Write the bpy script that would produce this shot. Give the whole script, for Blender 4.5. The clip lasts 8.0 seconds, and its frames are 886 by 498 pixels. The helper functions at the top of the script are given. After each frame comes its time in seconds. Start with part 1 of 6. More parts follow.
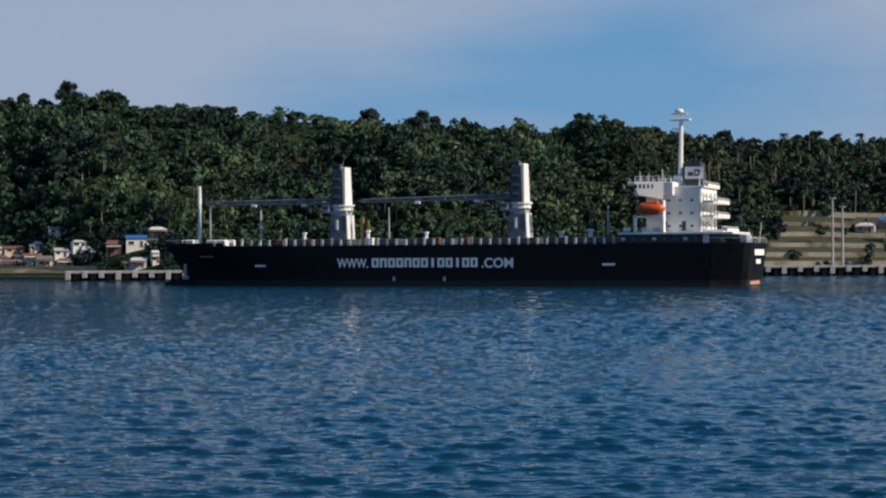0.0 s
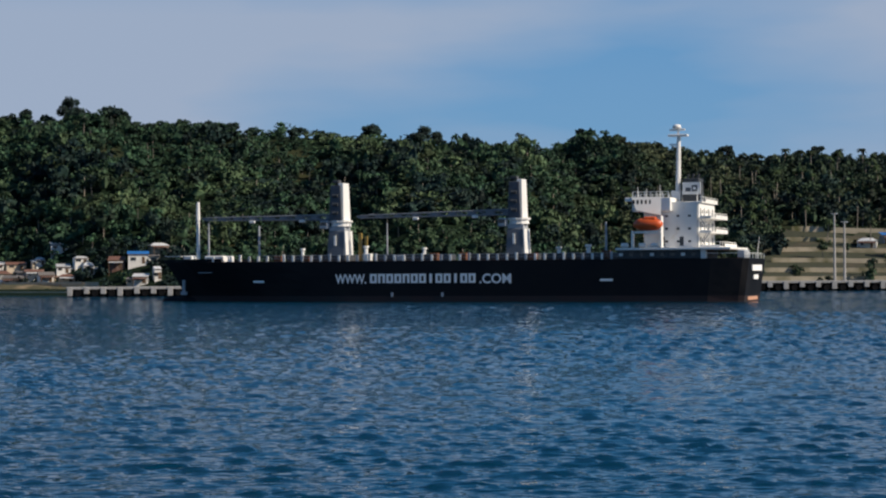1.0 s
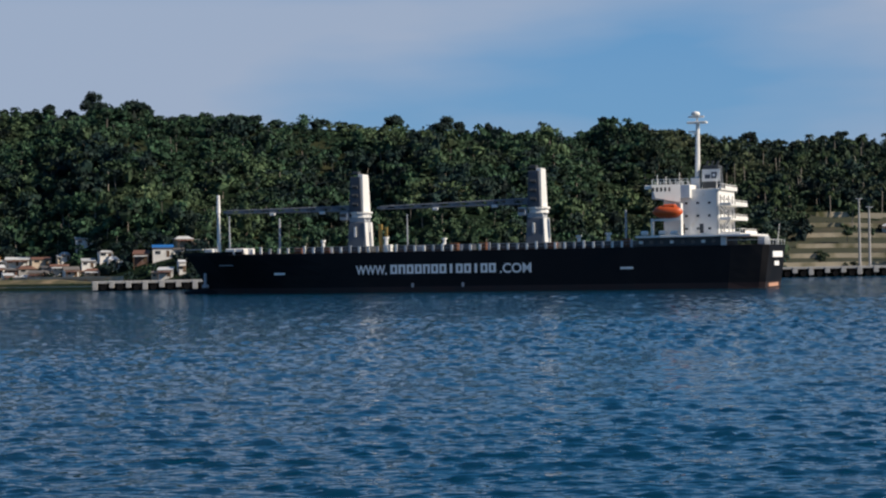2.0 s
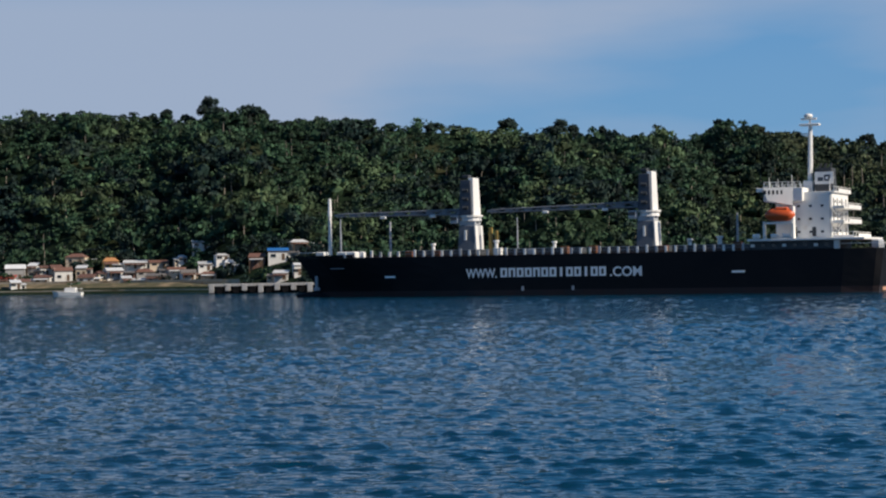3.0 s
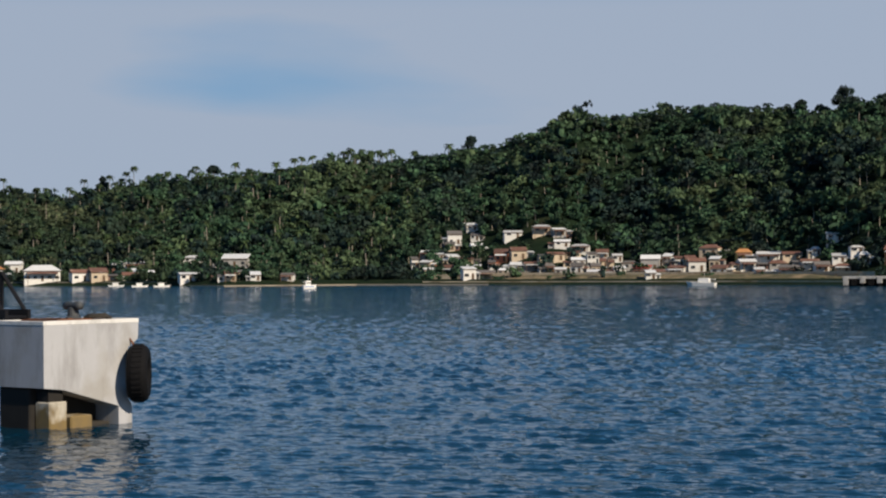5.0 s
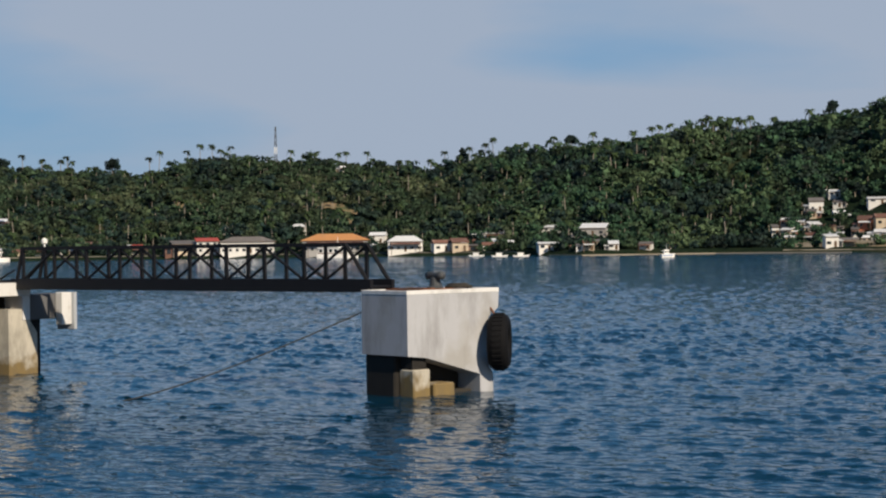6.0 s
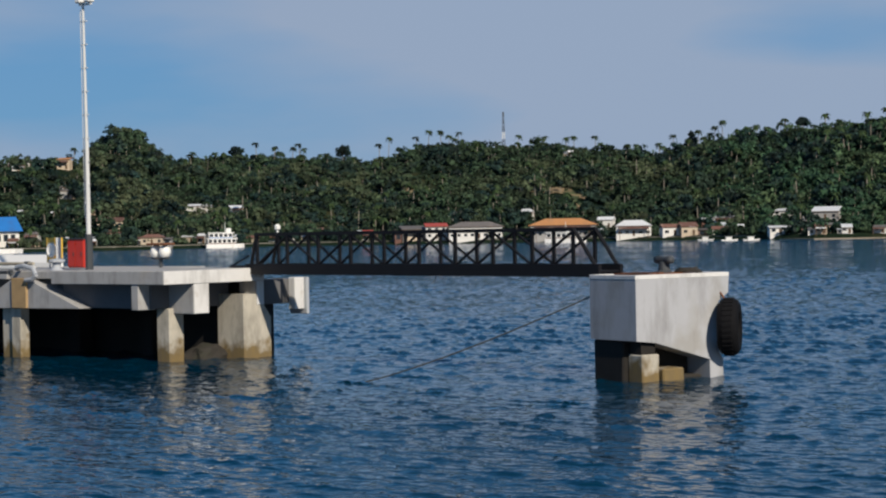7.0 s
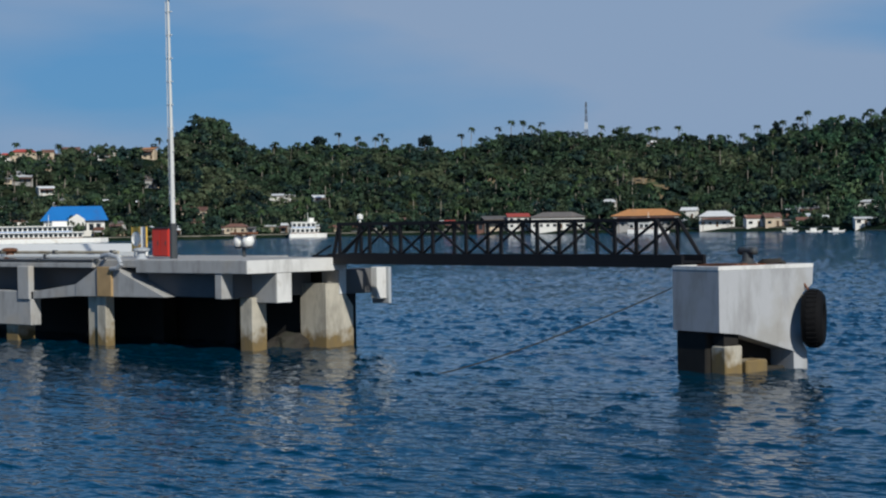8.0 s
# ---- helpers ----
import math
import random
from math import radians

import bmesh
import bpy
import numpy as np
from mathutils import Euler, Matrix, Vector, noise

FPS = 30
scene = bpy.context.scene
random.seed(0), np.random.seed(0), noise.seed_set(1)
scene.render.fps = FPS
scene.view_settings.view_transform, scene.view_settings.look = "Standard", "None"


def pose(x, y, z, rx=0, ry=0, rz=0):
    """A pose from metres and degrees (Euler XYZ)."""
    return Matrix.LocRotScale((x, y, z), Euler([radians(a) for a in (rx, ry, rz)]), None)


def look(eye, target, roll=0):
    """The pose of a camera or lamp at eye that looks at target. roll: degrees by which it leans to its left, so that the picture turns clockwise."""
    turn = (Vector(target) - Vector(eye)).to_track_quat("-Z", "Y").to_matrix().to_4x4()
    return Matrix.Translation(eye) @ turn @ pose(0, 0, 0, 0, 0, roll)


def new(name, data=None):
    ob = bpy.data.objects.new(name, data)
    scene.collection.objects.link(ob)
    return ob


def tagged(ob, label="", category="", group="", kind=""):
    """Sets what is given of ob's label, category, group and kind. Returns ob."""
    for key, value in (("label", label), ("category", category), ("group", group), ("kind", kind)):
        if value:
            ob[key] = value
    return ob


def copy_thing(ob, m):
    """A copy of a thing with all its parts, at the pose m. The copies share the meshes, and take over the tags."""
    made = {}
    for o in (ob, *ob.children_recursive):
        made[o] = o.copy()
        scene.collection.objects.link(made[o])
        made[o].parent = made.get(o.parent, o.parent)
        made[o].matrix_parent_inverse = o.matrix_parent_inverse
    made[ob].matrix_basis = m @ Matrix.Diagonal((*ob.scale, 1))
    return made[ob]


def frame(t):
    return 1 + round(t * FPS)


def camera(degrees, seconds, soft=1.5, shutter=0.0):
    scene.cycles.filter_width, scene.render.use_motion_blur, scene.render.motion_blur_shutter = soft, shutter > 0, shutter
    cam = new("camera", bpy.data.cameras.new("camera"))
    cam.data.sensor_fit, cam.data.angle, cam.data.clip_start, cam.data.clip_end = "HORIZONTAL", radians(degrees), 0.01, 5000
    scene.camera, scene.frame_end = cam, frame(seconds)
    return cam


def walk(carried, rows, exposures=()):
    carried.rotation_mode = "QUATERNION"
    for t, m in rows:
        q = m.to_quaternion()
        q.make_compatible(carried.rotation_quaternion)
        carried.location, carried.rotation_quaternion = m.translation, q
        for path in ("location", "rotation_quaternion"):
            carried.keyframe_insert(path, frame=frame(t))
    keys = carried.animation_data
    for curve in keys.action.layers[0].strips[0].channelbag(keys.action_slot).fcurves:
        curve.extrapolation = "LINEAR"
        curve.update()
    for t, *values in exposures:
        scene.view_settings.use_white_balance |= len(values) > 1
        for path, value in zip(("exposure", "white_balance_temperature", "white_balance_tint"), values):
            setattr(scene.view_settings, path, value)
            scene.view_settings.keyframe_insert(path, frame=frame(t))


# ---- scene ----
# The eye stands 6 m over the water and only turns; +y is the way it first looks.
EYE = 6.0
cam = camera(26.4, 8.0, soft=2.2)
TURNS = [
    (0.0, 0.107, 0.262, -0.269), (0.5, -0.226, 0.440, -0.278), (1.0, 0.162, 0.738, -0.324),
    (1.2, 0.094, 0.619, -0.388), (2.3, 1.442, 0.450, -1.264), (2.5, 2.070, 0.570, -1.152),
    (3.0, 4.339, 0.601, -0.957), (3.5, 7.607, 0.750, -1.015), (4.0, 11.429, 0.725, -0.815),
    (4.2, 13.418, 0.782, -0.726), (5.3, 27.020, 0.243, -0.547), (5.5, 29.194, 0.002, -0.763),
    (6.0, 34.211, -0.268, -0.810), (6.5, 38.583, -0.359, -1.094), (7.0, 41.127, -0.619, -1.063),
    (7.5, 42.703, -0.634, -1.023), (8.0, 43.620, -0.876, -0.900)]


def aim(yaw, pitch, lean):
    a, b = radians(yaw), radians(pitch)
    ahead = Vector((-math.sin(a) * math.cos(b), math.cos(a) * math.cos(b), math.sin(b)))
    eye = Vector((0, 0, EYE))
    return look(eye, eye + ahead, lean)


walk(cam, [(t, aim(y, p, r)) for t, y, p, r in TURNS],
     exposures=[(0.0, -0.08, 6200, 10), (1.0, -0.05, 6250, 10), (3.0, -0.03, 6150, 10), (4.0, -0.02, 6200, 10), (5.5, 0.0, 6650, 9), (6.5, -0.08, 6350, 9), (7.5, -0.28, 5750, 7), (8.0, -0.34, 5550, 5)])

# ---- light ----
SUN_DIR = Vector((0.775, -0.30, 0.55)).normalized()
sun = new("sun", bpy.data.lights.new("sun", "SUN"))
sun.data.energy, sun.data.angle, sun.data.color = 5.2, radians(0.6), (1.0, 0.86, 0.68)
sun.matrix_world = look((0, 0, 60), Vector((0, 0, 60)) - SUN_DIR)

world = bpy.data.worlds.new("world")
scene.world = world
world.use_nodes = True


def build_sky():
    nt = world.node_tree
    nt.nodes.clear()
    out = nt.nodes.new("ShaderNodeOutputWorld")
    bg = nt.nodes.new("ShaderNodeBackground")
    sky = nt.nodes.new("ShaderNodeTexSky")
    sky.sky_type, sky.sun_disc = "NISHITA", False
    sky.sun_elevation = math.asin(SUN_DIR.z)
    sky.sun_rotation = math.atan2(SUN_DIR.x, SUN_DIR.y)
    sky.air_density, sky.dust_density, sky.ozone_density = 1.0, 0.4, 3.0
    coord = nt.nodes.new("ShaderNodeTexCoord")
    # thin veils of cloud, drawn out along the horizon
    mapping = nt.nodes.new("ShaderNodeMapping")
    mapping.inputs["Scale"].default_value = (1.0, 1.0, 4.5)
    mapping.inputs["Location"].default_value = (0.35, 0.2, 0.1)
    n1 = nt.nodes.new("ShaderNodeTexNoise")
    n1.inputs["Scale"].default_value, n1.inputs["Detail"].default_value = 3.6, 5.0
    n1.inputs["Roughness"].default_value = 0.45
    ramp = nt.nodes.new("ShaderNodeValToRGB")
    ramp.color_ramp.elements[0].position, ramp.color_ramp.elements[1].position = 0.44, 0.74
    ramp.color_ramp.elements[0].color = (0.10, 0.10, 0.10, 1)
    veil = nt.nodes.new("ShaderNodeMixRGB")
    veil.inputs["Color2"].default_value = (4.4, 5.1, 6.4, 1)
    part_of = nt.nodes.new("ShaderNodeMath")
    part_of.operation = "MULTIPLY"
    part_of.inputs[1].default_value = 0.9
    tint = nt.nodes.new("ShaderNodeMixRGB")
    tint.blend_type = "MULTIPLY"
    tint.inputs["Fac"].default_value = 1.0
    tint.inputs["Color2"].default_value = (0.52, 0.78, 0.98, 1)
    nt.links.new(coord.outputs["Generated"], mapping.inputs["Vector"])
    nt.links.new(mapping.outputs["Vector"], n1.inputs["Vector"])
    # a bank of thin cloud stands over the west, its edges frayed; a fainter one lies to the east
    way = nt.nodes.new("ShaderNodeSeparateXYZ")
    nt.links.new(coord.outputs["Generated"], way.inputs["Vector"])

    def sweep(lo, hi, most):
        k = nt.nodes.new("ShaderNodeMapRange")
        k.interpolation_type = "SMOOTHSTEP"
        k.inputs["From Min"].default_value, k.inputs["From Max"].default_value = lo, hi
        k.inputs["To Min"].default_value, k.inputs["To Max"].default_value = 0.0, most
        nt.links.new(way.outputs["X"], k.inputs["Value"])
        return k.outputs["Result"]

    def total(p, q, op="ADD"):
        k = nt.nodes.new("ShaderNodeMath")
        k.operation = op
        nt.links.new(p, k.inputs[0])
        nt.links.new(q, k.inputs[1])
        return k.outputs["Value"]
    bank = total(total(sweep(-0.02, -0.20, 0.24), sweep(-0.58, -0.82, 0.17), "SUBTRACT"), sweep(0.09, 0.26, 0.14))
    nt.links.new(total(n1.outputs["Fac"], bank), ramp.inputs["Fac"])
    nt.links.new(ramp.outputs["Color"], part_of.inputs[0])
    nt.links.new(sky.outputs["Color"], tint.inputs["Color1"])
    even = nt.nodes.new("ShaderNodeMixRGB")
    even.inputs["Fac"].default_value = 0.87
    sep = nt.nodes.new("ShaderNodeSeparateXYZ")
    grad = nt.nodes.new("ShaderNodeValToRGB")
    e = grad.color_ramp.elements
    e[0].position, e[0].color = 0.0, (0.29, 0.61, 0.97, 1)
    e[1].position, e[1].color = 1.0, (0.012, 0.075, 0.21, 1)
    for at, col in ((0.10, (0.235, 0.55, 0.95, 1)), (0.17, (0.14, 0.48, 0.93, 1)), (0.26, (0.065, 0.32, 0.71, 1)), (0.40, (0.022, 0.17, 0.45, 1))):
        k = e.new(at)
        k.color = col
    bright = nt.nodes.new("ShaderNodeVectorMath")
    bright.operation = "SCALE"
    bright.inputs["Scale"].default_value = 6.9
    nt.links.new(coord.outputs["Generated"], sep.inputs["Vector"])
    nt.links.new(sep.outputs["Z"], grad.inputs["Fac"])
    nt.links.new(grad.outputs["Color"], bright.inputs[0])
    nt.links.new(bright.outputs["Vector"], even.inputs["Color2"])
    nt.links.new(tint.outputs["Color"], even.inputs["Color1"])
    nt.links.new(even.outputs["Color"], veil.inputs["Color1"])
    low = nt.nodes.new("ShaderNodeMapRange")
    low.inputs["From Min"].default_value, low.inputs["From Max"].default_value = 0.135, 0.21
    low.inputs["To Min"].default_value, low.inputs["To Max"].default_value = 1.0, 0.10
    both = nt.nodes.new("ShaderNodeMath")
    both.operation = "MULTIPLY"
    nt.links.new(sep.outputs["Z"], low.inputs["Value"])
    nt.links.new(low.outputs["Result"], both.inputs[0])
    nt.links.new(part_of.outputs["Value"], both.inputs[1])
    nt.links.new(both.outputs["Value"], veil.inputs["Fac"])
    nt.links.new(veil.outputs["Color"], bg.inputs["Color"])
    bg.inputs["Strength"].default_value = 0.085
    nt.links.new(bg.outputs["Background"], out.inputs["Surface"])


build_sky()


# ---- materials ----
def plain(name, color, rough=0.7, metal=0.0, vary=0.12, scale=2.0, bump=0.0, stain=None, stain_scale=0.6,
          stain_at=0.55, island=0.0, per_object=0.0, spec=0.5):
    """A surface with grain at two scales, and a second colour that comes in as stains."""
    m = bpy.data.materials.new(name)
    m.use_nodes = True
    nt = m.node_tree
    bsdf = nt.nodes["Principled BSDF"]
    bsdf.inputs["Roughness"].default_value = rough
    bsdf.inputs["Metallic"].default_value = metal
    bsdf.inputs["Specular IOR Level"].default_value = spec
    tex = nt.nodes.new("ShaderNodeTexCoord")
    fine = nt.nodes.new("ShaderNodeTexNoise")
    fine.inputs["Scale"].default_value, fine.inputs["Detail"].default_value = scale, 6.0
    wide = nt.nodes.new("ShaderNodeTexNoise")
    wide.inputs["Scale"].default_value, wide.inputs["Detail"].default_value = stain_scale, 4.0
    for n in (fine, wide):
        nt.links.new(tex.outputs["Object"], n.inputs["Vector"])
    base = nt.nodes.new("ShaderNodeMixRGB")
    base.inputs["Color1"].default_value = (*[c * (1 - vary) for c in color], 1)
    base.inputs["Color2"].default_value = (*[min(1, c * (1 + vary)) for c in color], 1)
    nt.links.new(fine.outputs["Fac"], base.inputs["Fac"])
    last = base.outputs["Color"]
    if stain:
        ramp = nt.nodes.new("ShaderNodeValToRGB")
        ramp.color_ramp.elements[0].position, ramp.color_ramp.elements[1].position = stain_at, stain_at + 0.17
        mix = nt.nodes.new("ShaderNodeMixRGB")
        mix.inputs["Color2"].default_value = (*stain, 1)
        nt.links.new(wide.outputs["Fac"], ramp.inputs["Fac"])
        nt.links.new(ramp.outputs["Color"], mix.inputs["Fac"])
        nt.links.new(last, mix.inputs["Color1"])
        last = mix.outputs["Color"]
    if island or per_object:
        hsv = nt.nodes.new("ShaderNodeHueSaturation")
        src = nt.nodes.new("ShaderNodeNewGeometry" if island else "ShaderNodeObjectInfo")
        rng = nt.nodes.new("ShaderNodeMapRange")
        amount = island or per_object
        rng.inputs["To Min"].default_value, rng.inputs["To Max"].default_value = 1 - amount, 1 + amount
        nt.links.new(src.outputs["Random Per Island" if island else "Random"], rng.inputs["Value"])
        nt.links.new(rng.outputs["Result"], hsv.inputs["Value"])
        nt.links.new(last, hsv.inputs["Color"])
        last = hsv.outputs["Color"]
    nt.links.new(last, bsdf.inputs["Base Color"])
    if bump:
        b = nt.nodes.new("ShaderNodeBump")
        b.inputs["Strength"].default_value, b.inputs["Distance"].default_value = bump, 0.05
        nt.links.new(fine.outputs["Fac"], b.inputs["Height"])
        nt.links.new(b.outputs["Normal"], bsdf.inputs["Normal"])
    return m


def foliage(name, dark, light, patch, patch_scale=0.02):
    """Leaves: each clump a little different, with broad patches of drier and fresher green."""
    m = bpy.data.materials.new(name)
    m.use_nodes = True
    nt = m.node_tree
    bsdf = nt.nodes["Principled BSDF"]
    bsdf.inputs["Roughness"].default_value = 0.75
    bsdf.inputs["Specular IOR Level"].default_value = 0.25
    tex = nt.nodes.new("ShaderNodeTexCoord")
    geo = nt.nodes.new("ShaderNodeNewGeometry")
    mix = nt.nodes.new("ShaderNodeMixRGB")
    mix.inputs["Color1"].default_value, mix.inputs["Color2"].default_value = (*dark, 1), (*light, 1)
    wide = nt.nodes.new("ShaderNodeTexNoise")
    wide.inputs["Scale"].default_value, wide.inputs["Detail"].default_value = patch_scale, 4.0
    ramp = nt.nodes.new("ShaderNodeValToRGB")
    ramp.color_ramp.elements[0].position, ramp.color_ramp.elements[1].position = 0.48, 0.68
    over = nt.nodes.new("ShaderNodeMixRGB")
    over.inputs["Color2"].default_value = (*patch, 1)
    nt.links.new(geo.outputs["Random Per Island"], mix.inputs["Fac"])
    nt.links.new(tex.outputs["Object"], wide.inputs["Vector"])
    nt.links.new(wide.outputs["Fac"], ramp.inputs["Fac"])
    nt.links.new(ramp.outputs["Color"], over.inputs["Fac"])
    nt.links.new(mix.outputs["Color"], over.inputs["Color1"])
    # neighbouring crowns differ in lightness
    mid = nt.nodes.new("ShaderNodeTexNoise")
    mid.inputs["Scale"].default_value, mid.inputs["Detail"].default_value = 0.13, 2.0
    rng = nt.nodes.new("ShaderNodeMapRange")
    rng.inputs["From Min"].default_value, rng.inputs["From Max"].default_value = 0.33, 0.67
    rng.inputs["To Min"].default_value, rng.inputs["To Max"].default_value = 0.45, 2.0
    hsv = nt.nodes.new("ShaderNodeHueSaturation")
    nt.links.new(tex.outputs["Object"], mid.inputs["Vector"])
    nt.links.new(mid.outputs["Fac"], rng.inputs["Value"])
    nt.links.new(rng.outputs["Result"], hsv.inputs["Value"])
    nt.links.new(over.outputs["Color"], hsv.inputs["Color"])
    nt.links.new(hsv.outputs["Color"], bsdf.inputs["Base Color"])
    return m


def sea():
    m = bpy.data.materials.new("sea_water")
    m.use_nodes = True
    nt = m.node_tree
    bsdf = nt.nodes["Principled BSDF"]
    bsdf.inputs["Base Color"].default_value = (0.0004, 0.027, 0.056, 1)
    bsdf.inputs["Roughness"].default_value = 0.05
    bsdf.inputs["IOR"].default_value = 1.33
    bsdf.inputs["Specular IOR Level"].default_value = 0.42
    tex = nt.nodes.new("ShaderNodeTexCoord")
    mapping = nt.nodes.new("ShaderNodeMapping")
    mapping.inputs["Scale"].default_value = (0.55, 1.0, 1.0)
    n1 = nt.nodes.new("ShaderNodeTexNoise")
    n1.inputs["Scale"].default_value, n1.inputs["Detail"].default_value = 2.6, 1.5
    b = nt.nodes.new("ShaderNodeBump")
    b.inputs["Strength"].default_value = 1.0
    nt.links.new(tex.outputs["Object"], mapping.inputs["Vector"])
    nt.links.new(mapping.outputs["Vector"], n1.inputs["Vector"])
    # the open bay is more ruffled than the lee of the pier
    out_there = nt.nodes.new("ShaderNodeVectorMath")
    out_there.operation = "LENGTH"
    ruffle = nt.nodes.new("ShaderNodeMapRange")
    ruffle.inputs["From Min"].default_value, ruffle.inputs["From Max"].default_value = 90.0, 330.0
    ruffle.inputs["To Min"].default_value, ruffle.inputs["To Max"].default_value = 0.08, 0.30
    nt.links.new(tex.outputs["Object"], out_there.inputs[0])
    nt.links.new(out_there.outputs["Value"], ruffle.inputs["Value"])
    nt.links.new(ruffle.outputs["Result"], b.inputs["Distance"])
    nt.links.new(n1.outputs["Fac"], b.inputs["Height"])
    nt.links.new(b.outputs["Normal"], bsdf.inputs["Normal"])
    return m


M_SEA = sea()
M_SOIL = plain("undergrowth", (0.009, 0.019, 0.009), 0.95, vary=0.5, scale=0.35, stain=(0.035, 0.038, 0.018), stain_scale=0.03, stain_at=0.54, spec=0.1, bump=0.6)
M_LEAF = foliage("forest_leaves", (0.008, 0.022, 0.013), (0.034, 0.074, 0.038), (0.064, 0.094, 0.044), 0.028)
M_LEAF_DARK = foliage("dark_leaves", (0.004, 0.013, 0.014), (0.013, 0.030, 0.024), (0.020, 0.037, 0.026))
M_PALM = foliage("palm_leaves", (0.010, 0.024, 0.010), (0.036, 0.058, 0.018), (0.055, 0.058, 0.02))
M_BARK = plain("bark", (0.26, 0.23, 0.19), 0.9, vary=0.3, scale=3, bump=0.4)
M_HULL = plain("black_hull_paint", (0.006, 0.0065, 0.009), 0.55, spec=0.18, vary=0.25, scale=0.5, stain=(0.011, 0.0105, 0.012), stain_scale=0.12, stain_at=0.5)
M_BOOT = plain("antifouling", (0.026, 0.011, 0.011), 0.7, vary=0.3, scale=0.8, stain=(0.016, 0.012, 0.013), stain_scale=0.2, stain_at=0.45)
M_WHITE = plain("ship_white_paint", (0.86, 0.845, 0.81), 0.45, vary=0.06, scale=0.8, stain=(0.72, 0.67, 0.58), stain_scale=0.5, stain_at=0.58)
M_GREYP = plain("ship_grey_paint", (0.42, 0.44, 0.47), 0.5, vary=0.08, scale=0.7, stain=(0.34, 0.33, 0.32), stain_scale=0.3)
M_DKGREY = plain("dark_steel", (0.05, 0.055, 0.06), 0.6, vary=0.25, scale=1.0)
M_DECK = plain("deck_paint", (0.13, 0.07, 0.05), 0.8, vary=0.3, scale=0.6)
M_LETTER = plain("lettering_white", (0.95, 0.95, 0.94), 0.5, vary=0.05)
M_ORANGE = plain("lifeboat_orange", (0.62, 0.10, 0.02), 0.4, vary=0.12, scale=1.2)
M_YELLOW = plain("yellow_paint", (0.42, 0.27, 0.06), 0.5, vary=0.15)
M_SIGNAL = plain("signal_yellow", (0.80, 0.50, 0.07), 0.5, vary=0.12)
M_GLASS = plain("dark_glass", (0.02, 0.025, 0.03), 0.08, vary=0.1)
M_CONC = plain("concrete", (0.39, 0.385, 0.38), 0.85, vary=0.10, scale=2.5, bump=0.25, stain=(0.40, 0.37, 0.33), stain_scale=0.5, stain_at=0.54)
M_CONC_WET = plain("weathered_concrete", (0.42, 0.38, 0.30), 0.8, vary=0.2, scale=2.0, bump=0.35, stain=(0.22, 0.17, 0.09), stain_scale=0.8, stain_at=0.5)
# white of the rim and fender post, and of sunlight painted on pier faces
M_CAP = plain("painted_and_lit_edge", (0.70, 0.69, 0.67), 0.7, vary=0.08, scale=2.0, stain=(0.5, 0.46, 0.4), stain_scale=0.9, stain_at=0.6)
M_STEEL = plain("black_truss_steel", (0.008, 0.008, 0.010), 0.6, spec=0.25, vary=0.3, scale=2.0)
M_RUST = plain("rust", (0.16, 0.065, 0.03), 0.9, vary=0.35, scale=3.0, bump=0.3, stain=(0.08, 0.04, 0.025), stain_scale=1.2, stain_at=0.5)
M_RUBBER = plain("tyre_rubber", (0.006, 0.006, 0.007), 0.85, spec=0.15, vary=0.3, scale=6.0, bump=0.3)
M_ROPE = plain("mooring_rope", (0.035, 0.031, 0.025), 0.9, vary=0.3, scale=8)
M_RED = plain("red_paint", (0.50, 0.035, 0.02), 0.45, vary=0.12, scale=2)
M_GALV = plain("galvanised_steel", (0.66, 0.66, 0.64), 0.45, vary=0.1, scale=2)
M_LAMP = plain("lamp_glass", (0.85, 0.84, 0.80), 0.3, vary=0.03)
M_SAND = plain("beach_sand", (0.34, 0.29, 0.22), 0.95, vary=0.2, scale=0.4, stain=(0.22, 0.19, 0.14), stain_scale=0.08)
M_STONE = plain("seawall_stone", (0.30, 0.27, 0.23), 0.9, vary=0.3, scale=0.8, bump=0.3, stain=(0.14, 0.12, 0.09), stain_scale=0.15, stain_at=0.5)
M_TERRACE = plain("terrace_grass", (0.036, 0.040, 0.018), 0.95, vary=0.4, scale=0.5, stain=(0.075, 0.058, 0.034), stain_scale=0.06)
M_EARTH = plain("bare_earth", (0.23, 0.165, 0.09), 0.95, vary=0.35, scale=0.4, stain=(0.07, 0.08, 0.03), stain_scale=0.11, stain_at=0.48)
M_STAIN = plain("rust_stained_concrete", (0.40, 0.27, 0.13), 0.85, vary=0.25, scale=2.0, bump=0.2, stain=(0.50, 0.46, 0.40), stain_scale=0.9, stain_at=0.58)
M_DOLPH = plain("dolphin_concrete", (0.42, 0.425, 0.445), 0.85, vary=0.07, scale=1.2, bump=0.15, stain=(0.35, 0.342, 0.33), stain_scale=0.55, stain_at=0.5)
# near-black concrete: shade beneath decks and blocks is put into the colour
M_CONC_DARK = plain("shade_toned_concrete", (0.022, 0.02, 0.018), 0.7, spec=0.2, vary=0.3, scale=2.0, bump=0.3)
M_ZINC = plain("zinc_roof", (0.64, 0.65, 0.66), 0.5, vary=0.12, scale=0.6, stain=(0.45, 0.40, 0.36), stain_scale=0.25, stain_at=0.6, per_object=0.2)
M_RUSTROOF = plain("rusted_roof", (0.15, 0.075, 0.055), 0.8, vary=0.25, scale=0.6, stain=(0.30, 0.22, 0.18), stain_scale=0.3, stain_at=0.55, per_object=0.25)
